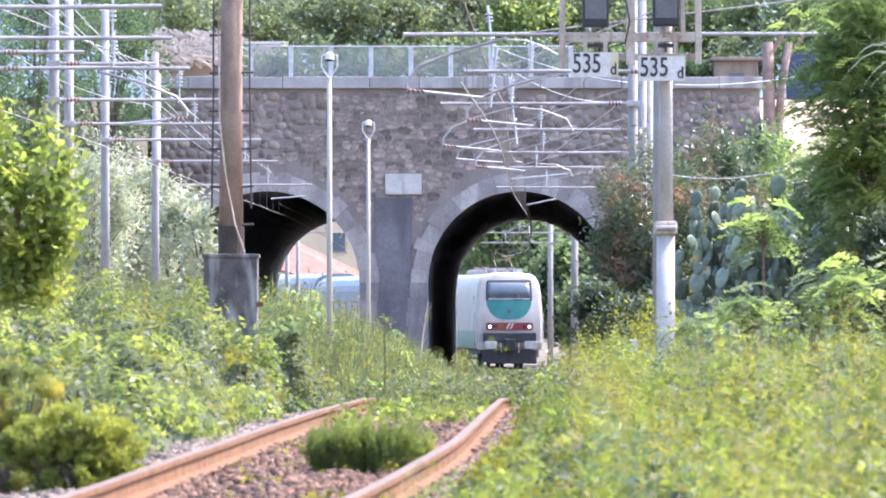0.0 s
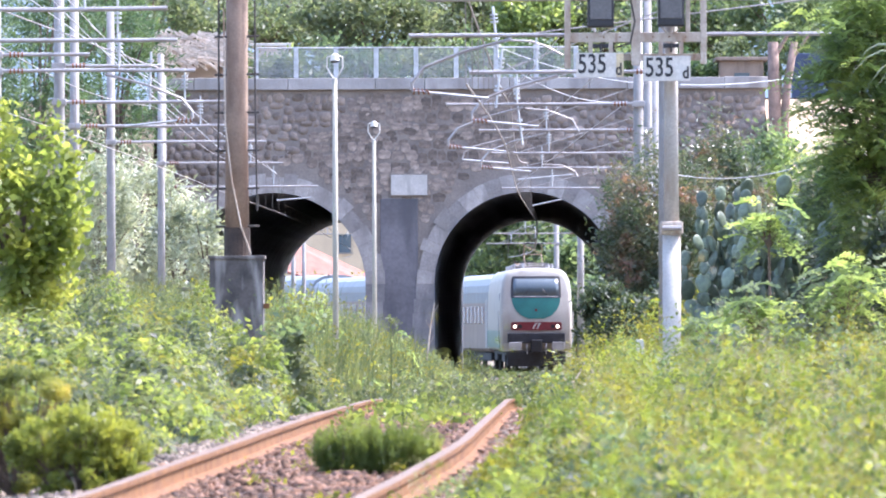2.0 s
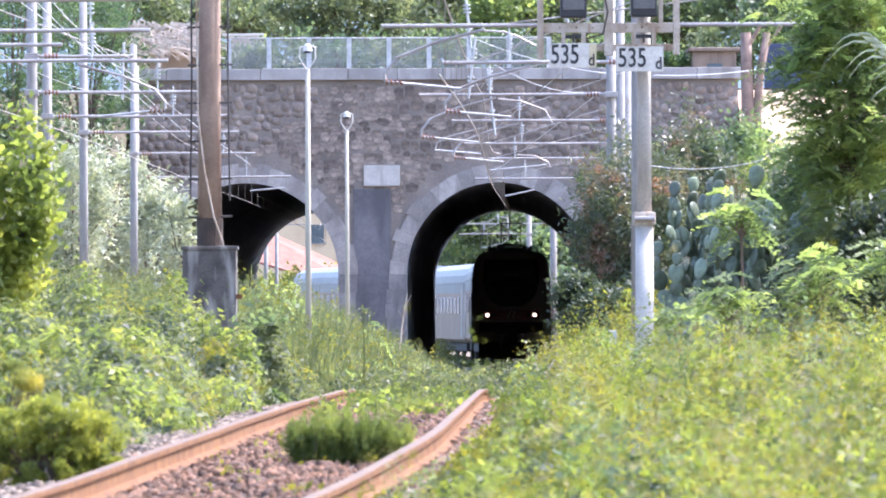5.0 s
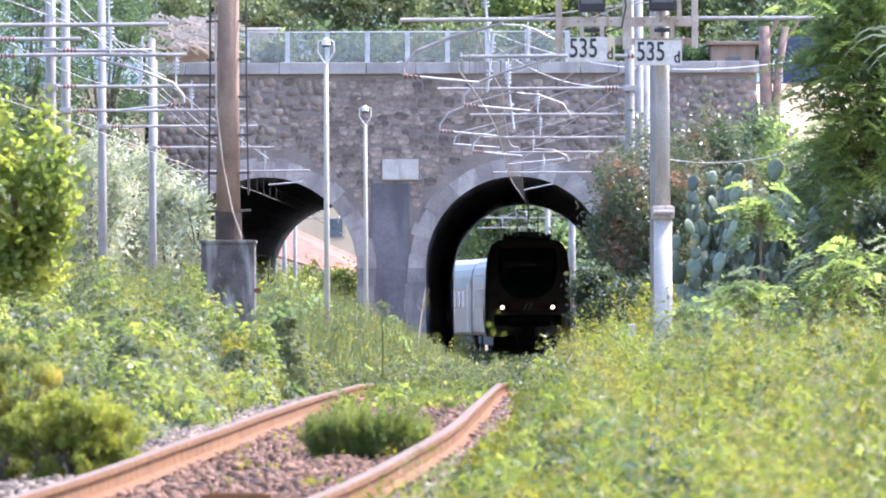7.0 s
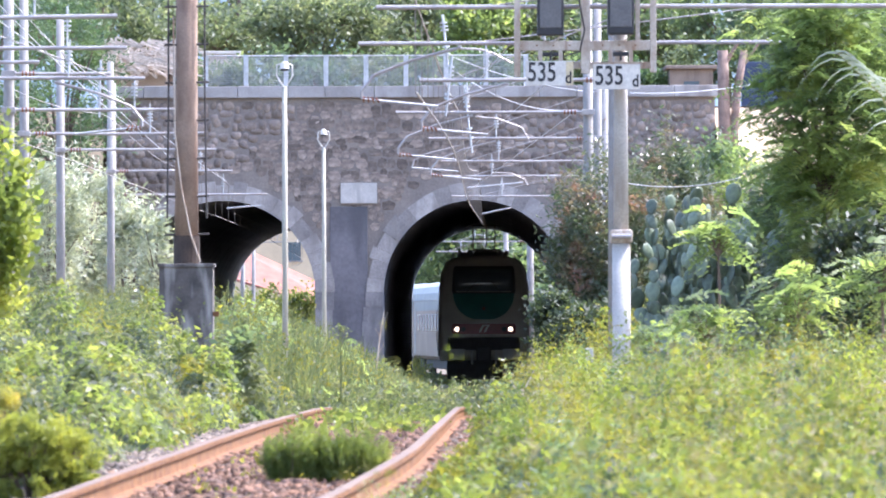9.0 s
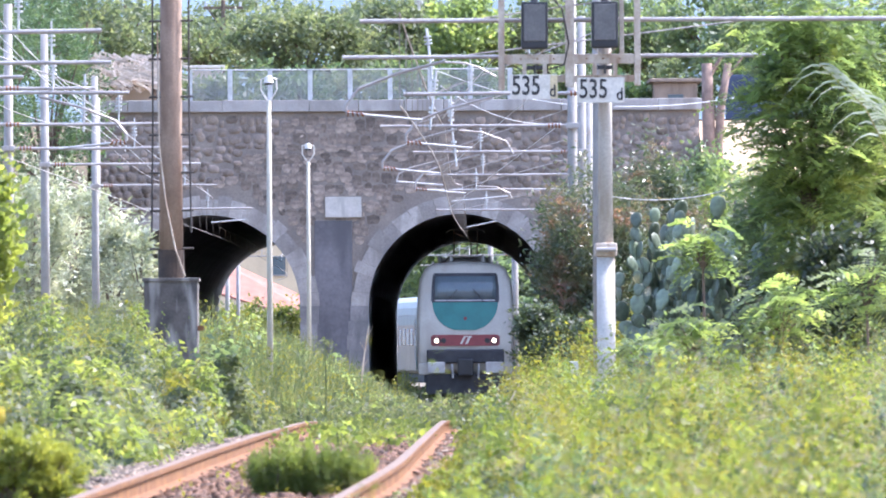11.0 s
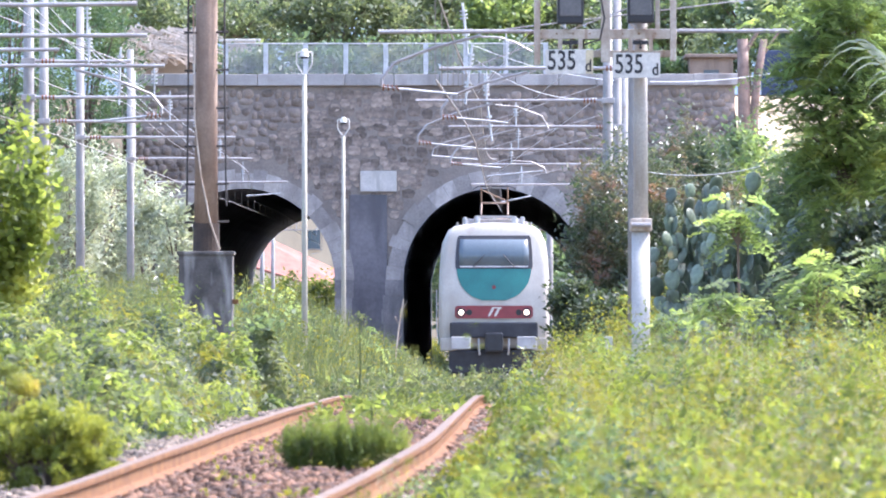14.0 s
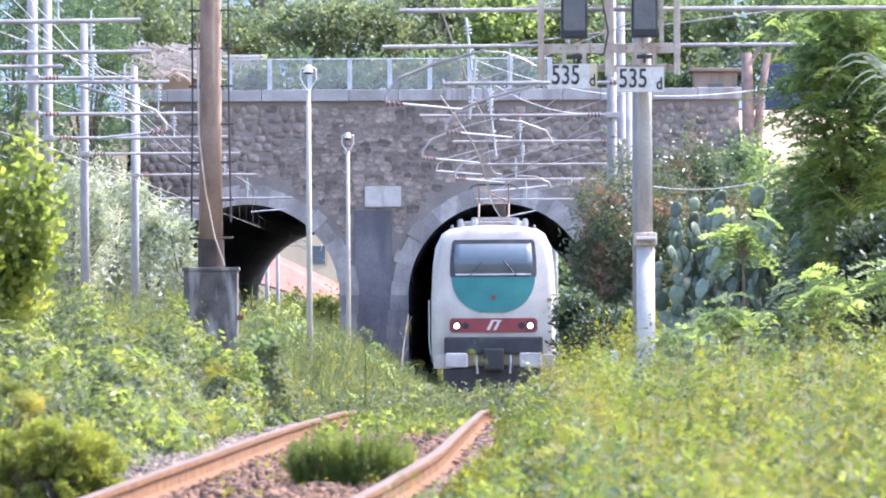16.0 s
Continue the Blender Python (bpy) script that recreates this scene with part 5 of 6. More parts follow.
# tall weeds close by, in front of the meadow
N_STRIP = strip(1, 15, 31, 2.6, 0.064)
for nm, count, mt, sl in (("near_weeds", 110, LEAF_FIELD, 0.4), ("near_herbs", 60, LEAF_MEADOW, 0.5), ("near_dry_weeds", 50, LEAF_PALE, 0.3)):
    field(nm, count, N_STRIP, lambda x, y: 1.06 - 0.012 * (y - 15) + 0.14 * np.clip((x - 0.02 * y) / 0.6, 0, 1), 0.034, mt, "tall soft yellow-green weeds close to the track", 44, slim=sl)
# again a dark leaf colour in place of shade between the bank's bushes
field("bank_undergrowth", 1500, L_STRIP, lambda x, y: left_height(x, y) * 0.6, 0.055, LEAF_SHADE, "low undergrowth on the bank, painted dark as gap shade", 30)
mounds("bank_bushes", 110, drift(L_STRIP, 4, -0.3), lambda x, y: left_height(x, y) * 0.95, 0.34, 0.07, LEAF_WEED, "bushy green herbs on the bank", 330)
mounds("bank_bushes_bright", 100, drift(L_STRIP, 2, -0.2), lambda x, y: left_height(x, y) * 0.98, 0.34, 0.07, LEAF_SUNNY, "fresh bright green bushy herbs on the bank", 330)
mounds("bank_bushes_yellow", 50, drift(L_STRIP, 0, 0.3), lambda x, y: left_height(x, y) * 0.92, 0.3, 0.06, LEAF_FIELD, "yellow-green bushy herbs on the bank", 300)
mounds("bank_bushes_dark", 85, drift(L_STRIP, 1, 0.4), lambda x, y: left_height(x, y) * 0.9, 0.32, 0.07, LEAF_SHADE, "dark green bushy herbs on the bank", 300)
mounds("plinth_bushes", 7, lambda n: (np.linspace(-1.65, -2.05, n), 82.5 + 3 * RNG.random(n)), lambda x, y: 1.14 + 0 * x, 0.24, 0.075, LEAF_WEED, "dark leafy weeds beside the concrete plinth", 330)
mounds("plinth_bushes_bright", 9, lambda n: (np.linspace(-1.95, -3.0, n), 79 + 3 * RNG.random(n)), lambda x, y: 1.34 + 0 * x, 0.27, 0.07, LEAF_SUNNY, "bright leafy weeds before the concrete plinth", 330)
field("bank_weeds", 600, clustered(drift(L_STRIP, 4, 0), 120, 0.14), left_height, 0.05, LEAF_WEED, "dense green weeds on the bank beside the track", 52, slim=0.42)
field("bank_weeds_bright", 450, clustered(drift(L_STRIP, 2, 0), 90, 0.14), left_height, 0.05, LEAF_SUNNY, "fresh bright green weeds on the bank", 50, slim=0.42)
field("bank_weeds_yellow", 300, clustered(drift(L_STRIP, 0, 0.3), 70, 0.14), left_height, 0.045, LEAF_FIELD, "yellow-green weeds on the bank", 46, slim=0.4)
field("bank_weeds_dry", 350, clustered(drift(L_STRIP, 3, 0.4), 50, 0.14), left_height, 0.03, LEAF_PALE, "pale dry weeds on the bank", 44, slim=0.3)
field("bank_dark_weeds", 350, clustered(drift(L_STRIP, 1, 0.5), 45, 0.14), lambda x, y: left_height(x, y) * 0.92, 0.05, LEAF_SHADE, "dark green bushy weeds on the bank", 46, slim=0.45)
blades("bank_grass", 3500, L_STRIP, lambda x, y: left_height(x, y) * 0.95, LEAF_STRAW, "pale dry grass on the bank", 0.006)


# farther on, both sides and over the overgrown track
def far_left(x, y):
    return (0.4 + 0.42 * np.clip(track_x(y) - x - 0.8, 0, 1.6)) * (1 - 0.35 * np.clip((y - 125) / 60, 0, 1))


def far_right(x, y):
    return (0.33 + 0.7 * np.clip((x - track_x(y) - 1.2) / 1.0, 0, 1)) * (1 - 0.5 * np.clip((y - 120) / 60, 0, 1))


L_FAR, R_FAR = strip(-1, 96, 205, 0.9, 0.075, 1.5), strip(1, 96, 215, 1.3, 0.075, 1.5)
field("far_weeds_left", 2600, L_FAR, far_left, 0.075, LEAF_FIELD, "green weeds along the track towards the bridge", 26)
field("far_weeds_left_green", 1800, L_FAR, far_left, 0.075, LEAF_WEED, "grey-green weeds along the track towards the bridge", 26)
mounds("far_bushes_left", 130, L_FAR, lambda x, y: far_left(x, y) * 0.85, 0.4, 0.085, LEAF_LOCUST, "soft green herbs along the track towards the bridge", 170)
blades("far_grass_left", 20000, L_FAR, far_left, LEAF_WEED, "long soft grass towards the bridge", 0.025)
field("far_weeds_right", 3000, R_FAR, far_right, 0.085, LEAF_FIELD, "weeds along the track towards the bridge", 26)
mounds("far_bushes_right", 120, R_FAR, lambda x, y: far_right(x, y) * 0.9, 0.35, 0.085, LEAF_SUNNY, "bright bushy herbs along the track towards the bridge", 180)


def on_track_bed(y0, y1, w):
    def draw(n):
        y = RNG.uniform(y0, y1, n)
        return track_x(y) + RNG.uniform(-w, w, n), y
    return draw


field("track_weeds", 900, on_track_bed(84, 122, 1.9), lambda x, y: 0.16 + 0.36 * np.clip((y - 83) / 18, 0, 1) + 0 * x, 0.075, LEAF_WEED, "weeds that have overgrown the track", 30)
field("track_weeds_bright", 130, on_track_bed(64, 84, 0.62), lambda x, y: 0.2 + 0 * x, 0.075, LEAF_TREE, "pale green weeds between the rails", 22, slim=0.6)
field("track_sprouts", 30, on_track_bed(33, 62, 0.5), lambda x, y: 0.12 + 0 * x, 0.06, LEAF_FIELD, "small sprouts in the ballast", 14)
field("shoulder_plants", 90, strip(-1, 44, 74, 1.45, 0.05), lambda x, y: 0.2 + 0 * x, 0.06, LEAF_HEATH, "low green plants at the ballast edge", 40)


# ---- shrubs and trees ----
def low_shrub(name, lobes, y, mat, label, sprigs, size, base, flat=0.0):
    """A dense low shrub of many leafy sprigs; lobe: x, z, radius across, radius up."""
    t = thing(name, pose(lobes[0][0], y, base), label, "shrub")
    pts, bm = [], bmesh.new()
    for x, z, rx, rz in lobes:
        cx, top = x - lobes[0][0], z + rz - base
        a = RNG.uniform(0, math.tau, sprigs)
        q = np.sqrt(RNG.random(sprigs))
        reach = top * np.clip(1 - (1 - flat) * 0.75 * q ** 2.2, 0.15, 1) * RNG.uniform(0.58, 1.1, sprigs)
        tip = np.stack([cx + np.cos(a) * q * rx * RNG.uniform(0.9, 1.15, sprigs), np.sin(a) * q * rx * 0.9, reach], -1)
        foot = np.stack([cx + np.cos(a) * q * rx * 0.55, np.sin(a) * q * rx * 0.5, 0 * a], -1)
        k = 66
        w = 0.16 + 0.84 * RNG.random((sprigs, k, 1))
        p = foot[:, None] * (1 - w) + tip[:, None] * w + RNG.normal(0, 0.011, (sprigs, k, 3)) * (1.5 - w)
        pts.append(p.reshape(-1, 3))
        for j in range(0, sprigs, 16):
            f, e = Vector(foot[j]), Vector(tip[j])
            add_tube(bm, [f - Vector((0, 0, 0.03)), f.lerp(e, 0.5) + Vector((0.01, 0, 0)), e], 0.006, 5, 0.002)
    pts = np.concatenate(pts)
    pts = pts[pts[:, 2] > 0.005]
    part("stem", bm, BARK, t, "dark woody stems")
    leaf_mesh("foliage", pts, size * RNG.uniform(0.6, 1.3, len(pts)), mat, t, "", 0.28, 1.3)


low_shrub("heath_shrub", [(-0.71, 0.185, 0.17, 0.14), (-0.56, 0.195, 0.19, 0.15), (-0.38, 0.2, 0.19, 0.15), (-0.21, 0.19, 0.16, 0.14)], 46.5, LEAF_HEATH, "dense green shrub growing between the rails", 120, 0.026, -0.005, 0.6)


def tufted_shrub(name, lobes, y, mat, label, tufts, size, base):
    """A branching shrub that carries its leaves in round tufts with gaps between them."""
    x0 = lobes[0][0]
    t = thing(name, pose(x0, y, base), label, "shrub")
    pts, bm = [], bmesh.new()
    for x, z, rx, rz in lobes:
        n = tufts
        a, up = RNG.uniform(0, math.tau, n), RNG.uniform(-0.95, 1.0, n)
        q = np.sqrt(1 - up * up)
        c = np.stack([x - x0 + np.cos(a) * q * rx, np.sin(a) * q * rx, z - base + up * rz], -1) 
        r = 0.055 * RNG.uniform(0.7, 1.3, (n, 1))
        k = 150
        d = RNG.normal(0, 1, (n, k, 3))
        d /= np.linalg.norm(d, axis=2, keepdims=True)
        p = c[:, None] + d * r[:, :, None] * RNG.uniform(0.5, 1.05, (n, k, 1)) * np.array([1, 1, 0.85])
        pts.append(p.reshape(-1, 3))
        for tip in c:
            e = Vector(tip)
            f = Vector(((x - x0) * 0.6, 0, 0))
            add_tube(bm, [f - Vector((0, 0, 0.03)), f.lerp(e, 0.45) + Vector((0, 0, 0.04)), e], 0.007, 5, 0.003)
    pts = np.concatenate(pts)
    pts = pts[pts[:, 2] > 0.005]
    part("stem", bm, BARK, t, "dark woody branches")
    leaf_mesh("foliage", pts, size * RNG.uniform(0.6, 1.3, len(pts)), mat, t, "", 0.34, 0.9)


tufted_shrub("spurge_shrub", [(-2.54, 0.49, 0.23, 0.19), (-2.82, 0.45, 0.22, 0.22), (-2.66, 0.18, 0.26, 0.22)], 44.0, LEAF_SHRUB, "dark branching shrub with orange-green tips on the ballast edge", 46, 0.03, -0.06)
tufted_shrub("spurge_shrub", [(-2.14, 0.31, 0.21, 0.17), (-1.94, 0.22, 0.15, 0.14), (-2.38, 0.24, 0.2, 0.14), (-2.18, 0.08, 0.26, 0.14), (-1.92, 0.06, 0.13, 0.1)], 43.2, LEAF_SPURGE, "yellow-green feathery shrub on the ballast edge", 44, 0.03, -0.08)

tree("broadleaf_tree", -4.087, 70.0, 1.942, (0.66, 0.6, 0.95), 11000, 0.08, LEAF_LIME, "bright green leafy tree above the weeds", clumps=90, spread=0.15, slim=0.6)
for x, y, z, r, n in ((-9.142, 192.0, 3.363, (1.15, 1.2, 2.2), 11000), (-8.202, 196.0, 3.111, (1.05, 1.2, 2.1), 11000), (-7.001, 190.0, 2.608, (0.85, 1.0, 1.9), 8000), (-6.138, 186.0, 2.717, (0.45, 0.6, 1.0), 2200), (-10.011, 196.0, 2.357, (1.0, 1.0, 1.6), 7000)):
    tree("olive_tree", x, y, z, r, n, 0.16, LEAF_OLIVE, "silver-leaved olive tree beside the bridge wall", clumps=70, slim=0.24, spread=0.16, group="olive trees")
tree("oleander", 3.702, 128.0, 2.182, (1.15, 1.0, 1.75), 34000, 0.1, LEAF_DARK, "dark oleander bush with reddish tips", "bush", clumps=120, slim=0.3, spread=0.17)
tree("oleander", 4.935, 132.0, 2.625, (0.9, 0.9, 1.75), 22000, 0.1, LEAF_DARK, "dark oleander bush with reddish tips", "bush", clumps=90, slim=0.3, spread=0.17)
tree("bush", 7.165, 150.0, 3.423, (0.8, 0.8, 1.1), 6000, 0.12, LEAF_LOCUST, "dense green bush beside the bank", "bush", clumps=50)
tree("bush", 6.905, 160.0, 3.831, (0.9, 0.8, 1.2), 7000, 0.12, LEAF_DEEP, "dense green bush beside the oleander", "bush", clumps=50)
tree("bush", 4.928, 104.0, 1.840, (0.75, 0.6, 0.75), 9000, 0.09, LEAF_DARK, "dark leafy bush behind the prickly pear", "bush", clumps=60, slim=0.4)
LOCUST = "tall green locust tree with fine feathered leaves"
tree("locust_tree", 5.268, 90.0, 3.838, (0.95, 0.9, 1.9), 1800, 0.08, LEAF_LOCUST, LOCUST, clumps=150, spread=0.15, trunk=0.05, fronds=1800)
tree("locust_tree", 6.341, 92.0, 3.548, (0.9, 0.9, 2.0), 1900, 0.08, LEAF_LOCUST, LOCUST, clumps=130, spread=0.15, trunk=0.05, fronds=1900)
tree("locust_tree", 5.333, 95.5, 2.175, (0.85, 0.8, 1.25), 2300, 0.065, LEAF_DEEP, LOCUST, clumps=100, spread=0.18, fronds=2300)
tree("locust_tree", 5.642, 91.0, 1.630, (0.9, 0.8, 1.1), 2000, 0.065, LEAF_DEEP, LOCUST, clumps=90, spread=0.18, fronds=2000)
# bushes added in the shade-dark leaf, for dark gaps behind the saplings
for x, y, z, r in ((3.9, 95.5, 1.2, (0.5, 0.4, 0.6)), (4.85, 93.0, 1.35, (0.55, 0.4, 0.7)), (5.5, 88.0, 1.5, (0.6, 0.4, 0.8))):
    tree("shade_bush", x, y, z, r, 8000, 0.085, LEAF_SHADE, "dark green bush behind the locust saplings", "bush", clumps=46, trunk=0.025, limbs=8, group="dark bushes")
BRIGHT = "bright green locust sapling with feathered leaves"
for x, y, z, r, n in ((3.5, 84.0, 1.02, (0.34, 0.35, 0.26), 60), (4.5, 83.0, 1.28, (0.5, 0.35, 0.36), 85), (3.0, 86.0, 0.8, (0.2, 0.3, 0.2), 30), (5.4, 82.0, 1.6, (0.4, 0.4, 0.5), 70), (3.788, 87.0, 2.071, (0.18, 0.25, 0.35), 50)):
    tree("locust_sapling", x, y, z, r, n, 0.095, LEAF_LOCUST, BRIGHT, clumps=60, spread=0.2, trunk=0.025, limbs=10, fronds=n)
# the shade under the oleander is put into these bushes' dark leaf colour
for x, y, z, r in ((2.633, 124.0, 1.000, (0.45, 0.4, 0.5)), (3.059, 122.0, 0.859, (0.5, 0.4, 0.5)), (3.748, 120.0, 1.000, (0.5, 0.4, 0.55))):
    tree("low_bush", x, y, z, r, 5000, 0.08, LEAF_SHADE, "low bush under the oleander, shade painted into its dark leaves", "bush", clumps=40, trunk=0.02, limbs=8, group="low bushes")
# behind and on the bridge
TOP = COPE_Z - 0.25
for x, y, z, r, n, mat, lab in (
        (-11.807, 212, 8.175, (2.4, 2.0, 3.6), 16000, LEAF_PINE, "dark green pine tree on the bank"),
        (-9.870, 216, 7.978, (1.9, 2.0, 3.4), 12000, LEAF_PINE, "dark green pine tree on the bank"),
        (-13.504, 208, 7.560, (2.2, 2.0, 3.8), 12000, LEAF_PINE, "green pine tree on the bank"),
        (-2.969, 268, 11.514, (2.6, 2.4, 1.7), 15000, LEAF_FAR, "grey-green tree behind the bridge fence"),
        (0.126, 272, 11.880, (2.2, 2.2, 1.9), 13000, LEAF_FAR, "grey-green tree behind the bridge fence"),
        (2.907, 268, 11.720, (1.7, 1.8, 1.8), 10000, LEAF_LOCUST, "light green tree behind the bridge"),
        (5.732, 270, 11.592, (2.2, 2.0, 1.9), 12000, LEAF_FAR, "green tree behind the bridge"),
        (8.921, 266, 11.742, (2.4, 2.0, 1.9), 12000, LEAF_DEEP, "green tree behind the bridge"),
        (11.810, 262, 11.682, (2.2, 2.0, 1.8), 10000, LEAF_DEEP, "green tree behind the bridge"),
        (-9.147, 274, 12.382, (2.2, 2.0, 1.2), 8000, LEAF_FAR, "light green tree behind the thatched shelter"),
        (-6.715, 278, 12.013, (1.6, 2.0, 0.9), 5000, LEAF_FAR, "light green tree behind the bridge fence"),
        (-4.876, 283, 12.755, (2.6, 2.0, 1.5), 9000, LEAF_FAR, "light green tree behind the bridge fence"),
        (1.654, 283, 12.538, (2.4, 2.0, 1.9), 9000, LEAF_FAR, "light green tree behind the bridge fence"),
        (7.777, 284, 12.797, (2.8, 2.0, 2.2), 9000, LEAF_DEEP, "deep green tree behind the bridge"),
        (12.849, 240, 10.231, (2.6, 2.0, 2.6), 10000, LEAF_DEEP, "deep green tree beside the bridge"),
        (15.540, 236, 8.988, (2.6, 2.0, 3.0), 10000, LEAF_DEEP, "deep green tree beside the bridge"),
        (-10.561, 262, 11.682, (2.4, 2.0, 1.9), 9000, LEAF_FAR, "green tree behind the thatched shelter"),
        (-11.370, 226, 10.562, (2.6, 2.0, 2.2), 10000, LEAF_PINE, "dark green pine tree on the bank")):
    tree("broadleaf_tree", x, float(y), z, r, n, 0.19, mat, lab, clumps=80, spread=0.13 if mat is LEAF_PINE else 0.17, slim=0.2 if mat is LEAF_PINE else 0.5, trunk=0.12, base=TOP if y > 225 else -0.5)

for x in range(10):
    px = -6.1 + 1.74 * x
    tree("fence_bush", px, 238.0 + random.uniform(-3, 4), 8.9 + random.uniform(-0.3, 0.3), (1.3, 1.0, 1.0), 3600, 0.15, (LEAF_FAR, LEAF_DEEP, LEAF_PINE)[x % 3], "grey-green bush behind the bridge fence", "bush", clumps=36, base=TOP, group="bushes behind the fence")
# beyond the tunnel
for x, y, z, r, mat in ((6.432, 370.0, 2.138, (2.2, 2.0, 2.6), LEAF_DEEP), (5.363, 420.0, 4.877, (5.0, 3.0, 4.0), LEAF_DEEP), (7.006, 330.0, 1.000, (1.5, 1.5, 1.6), LEAF_DEEP), (2.183, 430.0, 4.969, (4.0, 3.0, 4.5), LEAF_DEEP)):
    tree("broadleaf_tree", x, y, z, r, 15000, 0.34, mat, "green tree beyond the bridge", clumps=90, trunk=0.12)
for k, x in enumerate((-9.770, -7.905, -6.058, -4.267, -2.459)):
    tree("hedge_bush", x, 430.0, 1.1, (1.7, 1.2, 2.1), 5500, 0.22, LEAF_TREE, "clipped green bush in a row beyond the track", "bush", clumps=40, group="bushes beyond the bridge")
for x, y, z in ((-13.526, 560.0, 11.0), (-6.314, 570.0, 12.0), (-0.172, 560.0, 12.0)):
    tree("broadleaf_tree", x, y, z, (7.0, 4.0, 4.5), 6000, 0.5, LEAF_FAR, "large green tree far beyond the bridge", clumps=60, trunk=0.25)
field("lineside_weeds_far", 3000, lambda n: (RNG.uniform(-8, 10, n), RNG.uniform(289, 330, n)), lambda x, y: 0.12 + 0.95 * np.clip((np.abs(x - track_x(y)) - 1.35) / 1.2, 0, 1), 0.16, LEAF_WEED, "weeds along the track beyond the bridge", 22)
blades("far_meadow", 10000, lambda n: (RNG.uniform(-16, 1, n), RNG.uniform(300, 390, n)), lambda x, y: 1.1 + 0 * x, LEAF_FIELD, "green meadow beyond the bridge", 0.13)


# ---- single plants that stand out ----
def rosette(name, x, y, z, n, size, spread, mat, label, slim):
    """A plant of a few large leaves on short stalks."""
    gz = float(ground_z(x, y))
    t = thing(name, pose(x, y, gz), label, "plant")
    h = z - gz
    part("stalk", tube([(0, 0, -0.03), (0.01, 0, h * 0.5), (0, 0.01, h)], 0.012, 5, 0.006), LEAF_WEED, t)
    p = np.stack([RNG.normal(0, spread, n), RNG.normal(0, spread, n), h + RNG.normal(0, spread * 0.5, n)], -1)
    leaf_mesh("leaves", p, size * RNG.uniform(0.6, 1.2, n), mat, t, "", slim, 0.25)


rosette("broadleaf_plant", 1.746, 78.0, 0.310, 40, 0.13, 0.14, LEAF_SUNNY, "bright green plant with broad leaves in the meadow", 0.55)
rosette("broadleaf_plant", 3.206, 80.0, 0.754, 30, 0.1, 0.1, LEAF_SUNNY, "bright green plant with broad leaves in the meadow", 0.55)
rosette("thistle", 2.904, 78.0, 0.490, 46, 0.11, 0.08, LEAF_OLIVE, "pale silver thistle among the weeds", 0.2)
rosette("thistle", 4.034, 77.0, 0.633, 50, 0.11, 0.08, LEAF_OLIVE, "pale silver thistle among the weeds", 0.2)
rosette("mullein", 1.486, 74.0, 0.260, 20, 0.1, 0.06, LEAF_OLIVE, "grey-green mullein leaves beside the track", 0.45)
rosette("tall_weed", -0.736, 92.0, 0.958, 30, 0.07, 0.05, LEAF_WEED, "single tall weed above the grass", 0.4)
rosette("broadleaf_plant", -1.738, 84.0, 0.838, 90, 0.12, 0.16, LEAF_DEEP, "dark leafy weed clump beside the plinth", 0.5)
rosette("broadleaf_plant", -2.394, 80.0, 0.877, 60, 0.1, 0.14, LEAF_TREE, "leafy weed clump in front of the plinth", 0.5)
rosette("broadleaf_plant", -0.426, 66.0, 0.188, 46, 0.1, 0.16, LEAF_SUNNY, "pale green broad leaves between the rails", 0.55)


# ---- prickly pear ----
def prickly_pear():
    x, y = 3.510, 92.0
    gz = float(ground_z(x, y))
    t = thing("prickly_pear", pose(x, y, gz), "grey-green prickly pear cactus with flat oval pads", "cactus")
    bm = bmesh.new()
    bmesh.ops.create_uvsphere(bm, u_segments=9, v_segments=6, radius=0.5)
    for v in bm.verts:
        w = 1 - 0.28 * (0.5 - v.co.z)
        v.co = Vector((v.co.x * 0.86 * w, v.co.y * 0.13, v.co.z))
    me = bpy.data.meshes.new("pad")
    bm.to_mesh(me)
    bm.free()
    me.materials.append(CACTUS)
    me.polygons.foreach_set("use_smooth", [True] * len(me.polygons))
    rng = random.Random(3)
    # a thicket of jointed stems, each pad set on the one below
    for k in range(50):
        sx = rng.uniform(-0.28, 1.2)
        p = Vector((sx, rng.uniform(-0.6, 0.55), 0.0))
        lean = rng.uniform(-0.18, 0.18)
        for j in range(rng.randint(5, 10)):
            size = rng.uniform(0.17, 0.29) if j > 1 else rng.uniform(0.5, 0.7)
            tilt = lean + rng.uniform(-0.4, 0.4)
            m = Matrix.LocRotScale(p + Vector((math.sin(tilt), 0, math.cos(tilt))) * size * 0.46, Euler((rng.uniform(-0.4, 0.4), tilt, rng.uniform(-1.2, 1.2))), (size, size, size))
            ob = new("pad", me)
            ob.parent = t
            ob.matrix_basis = m
            p = p + Vector((math.sin(tilt), 0, math.cos(tilt))) * size * 0.88
            if p.z + gz > 2.522 + 0.12 * math.sin(k * 1.7) + 0.25 * sx * (sx > 0) - 1.2 * max(0.0, -0.4 - sx):
                break


prickly_pear()


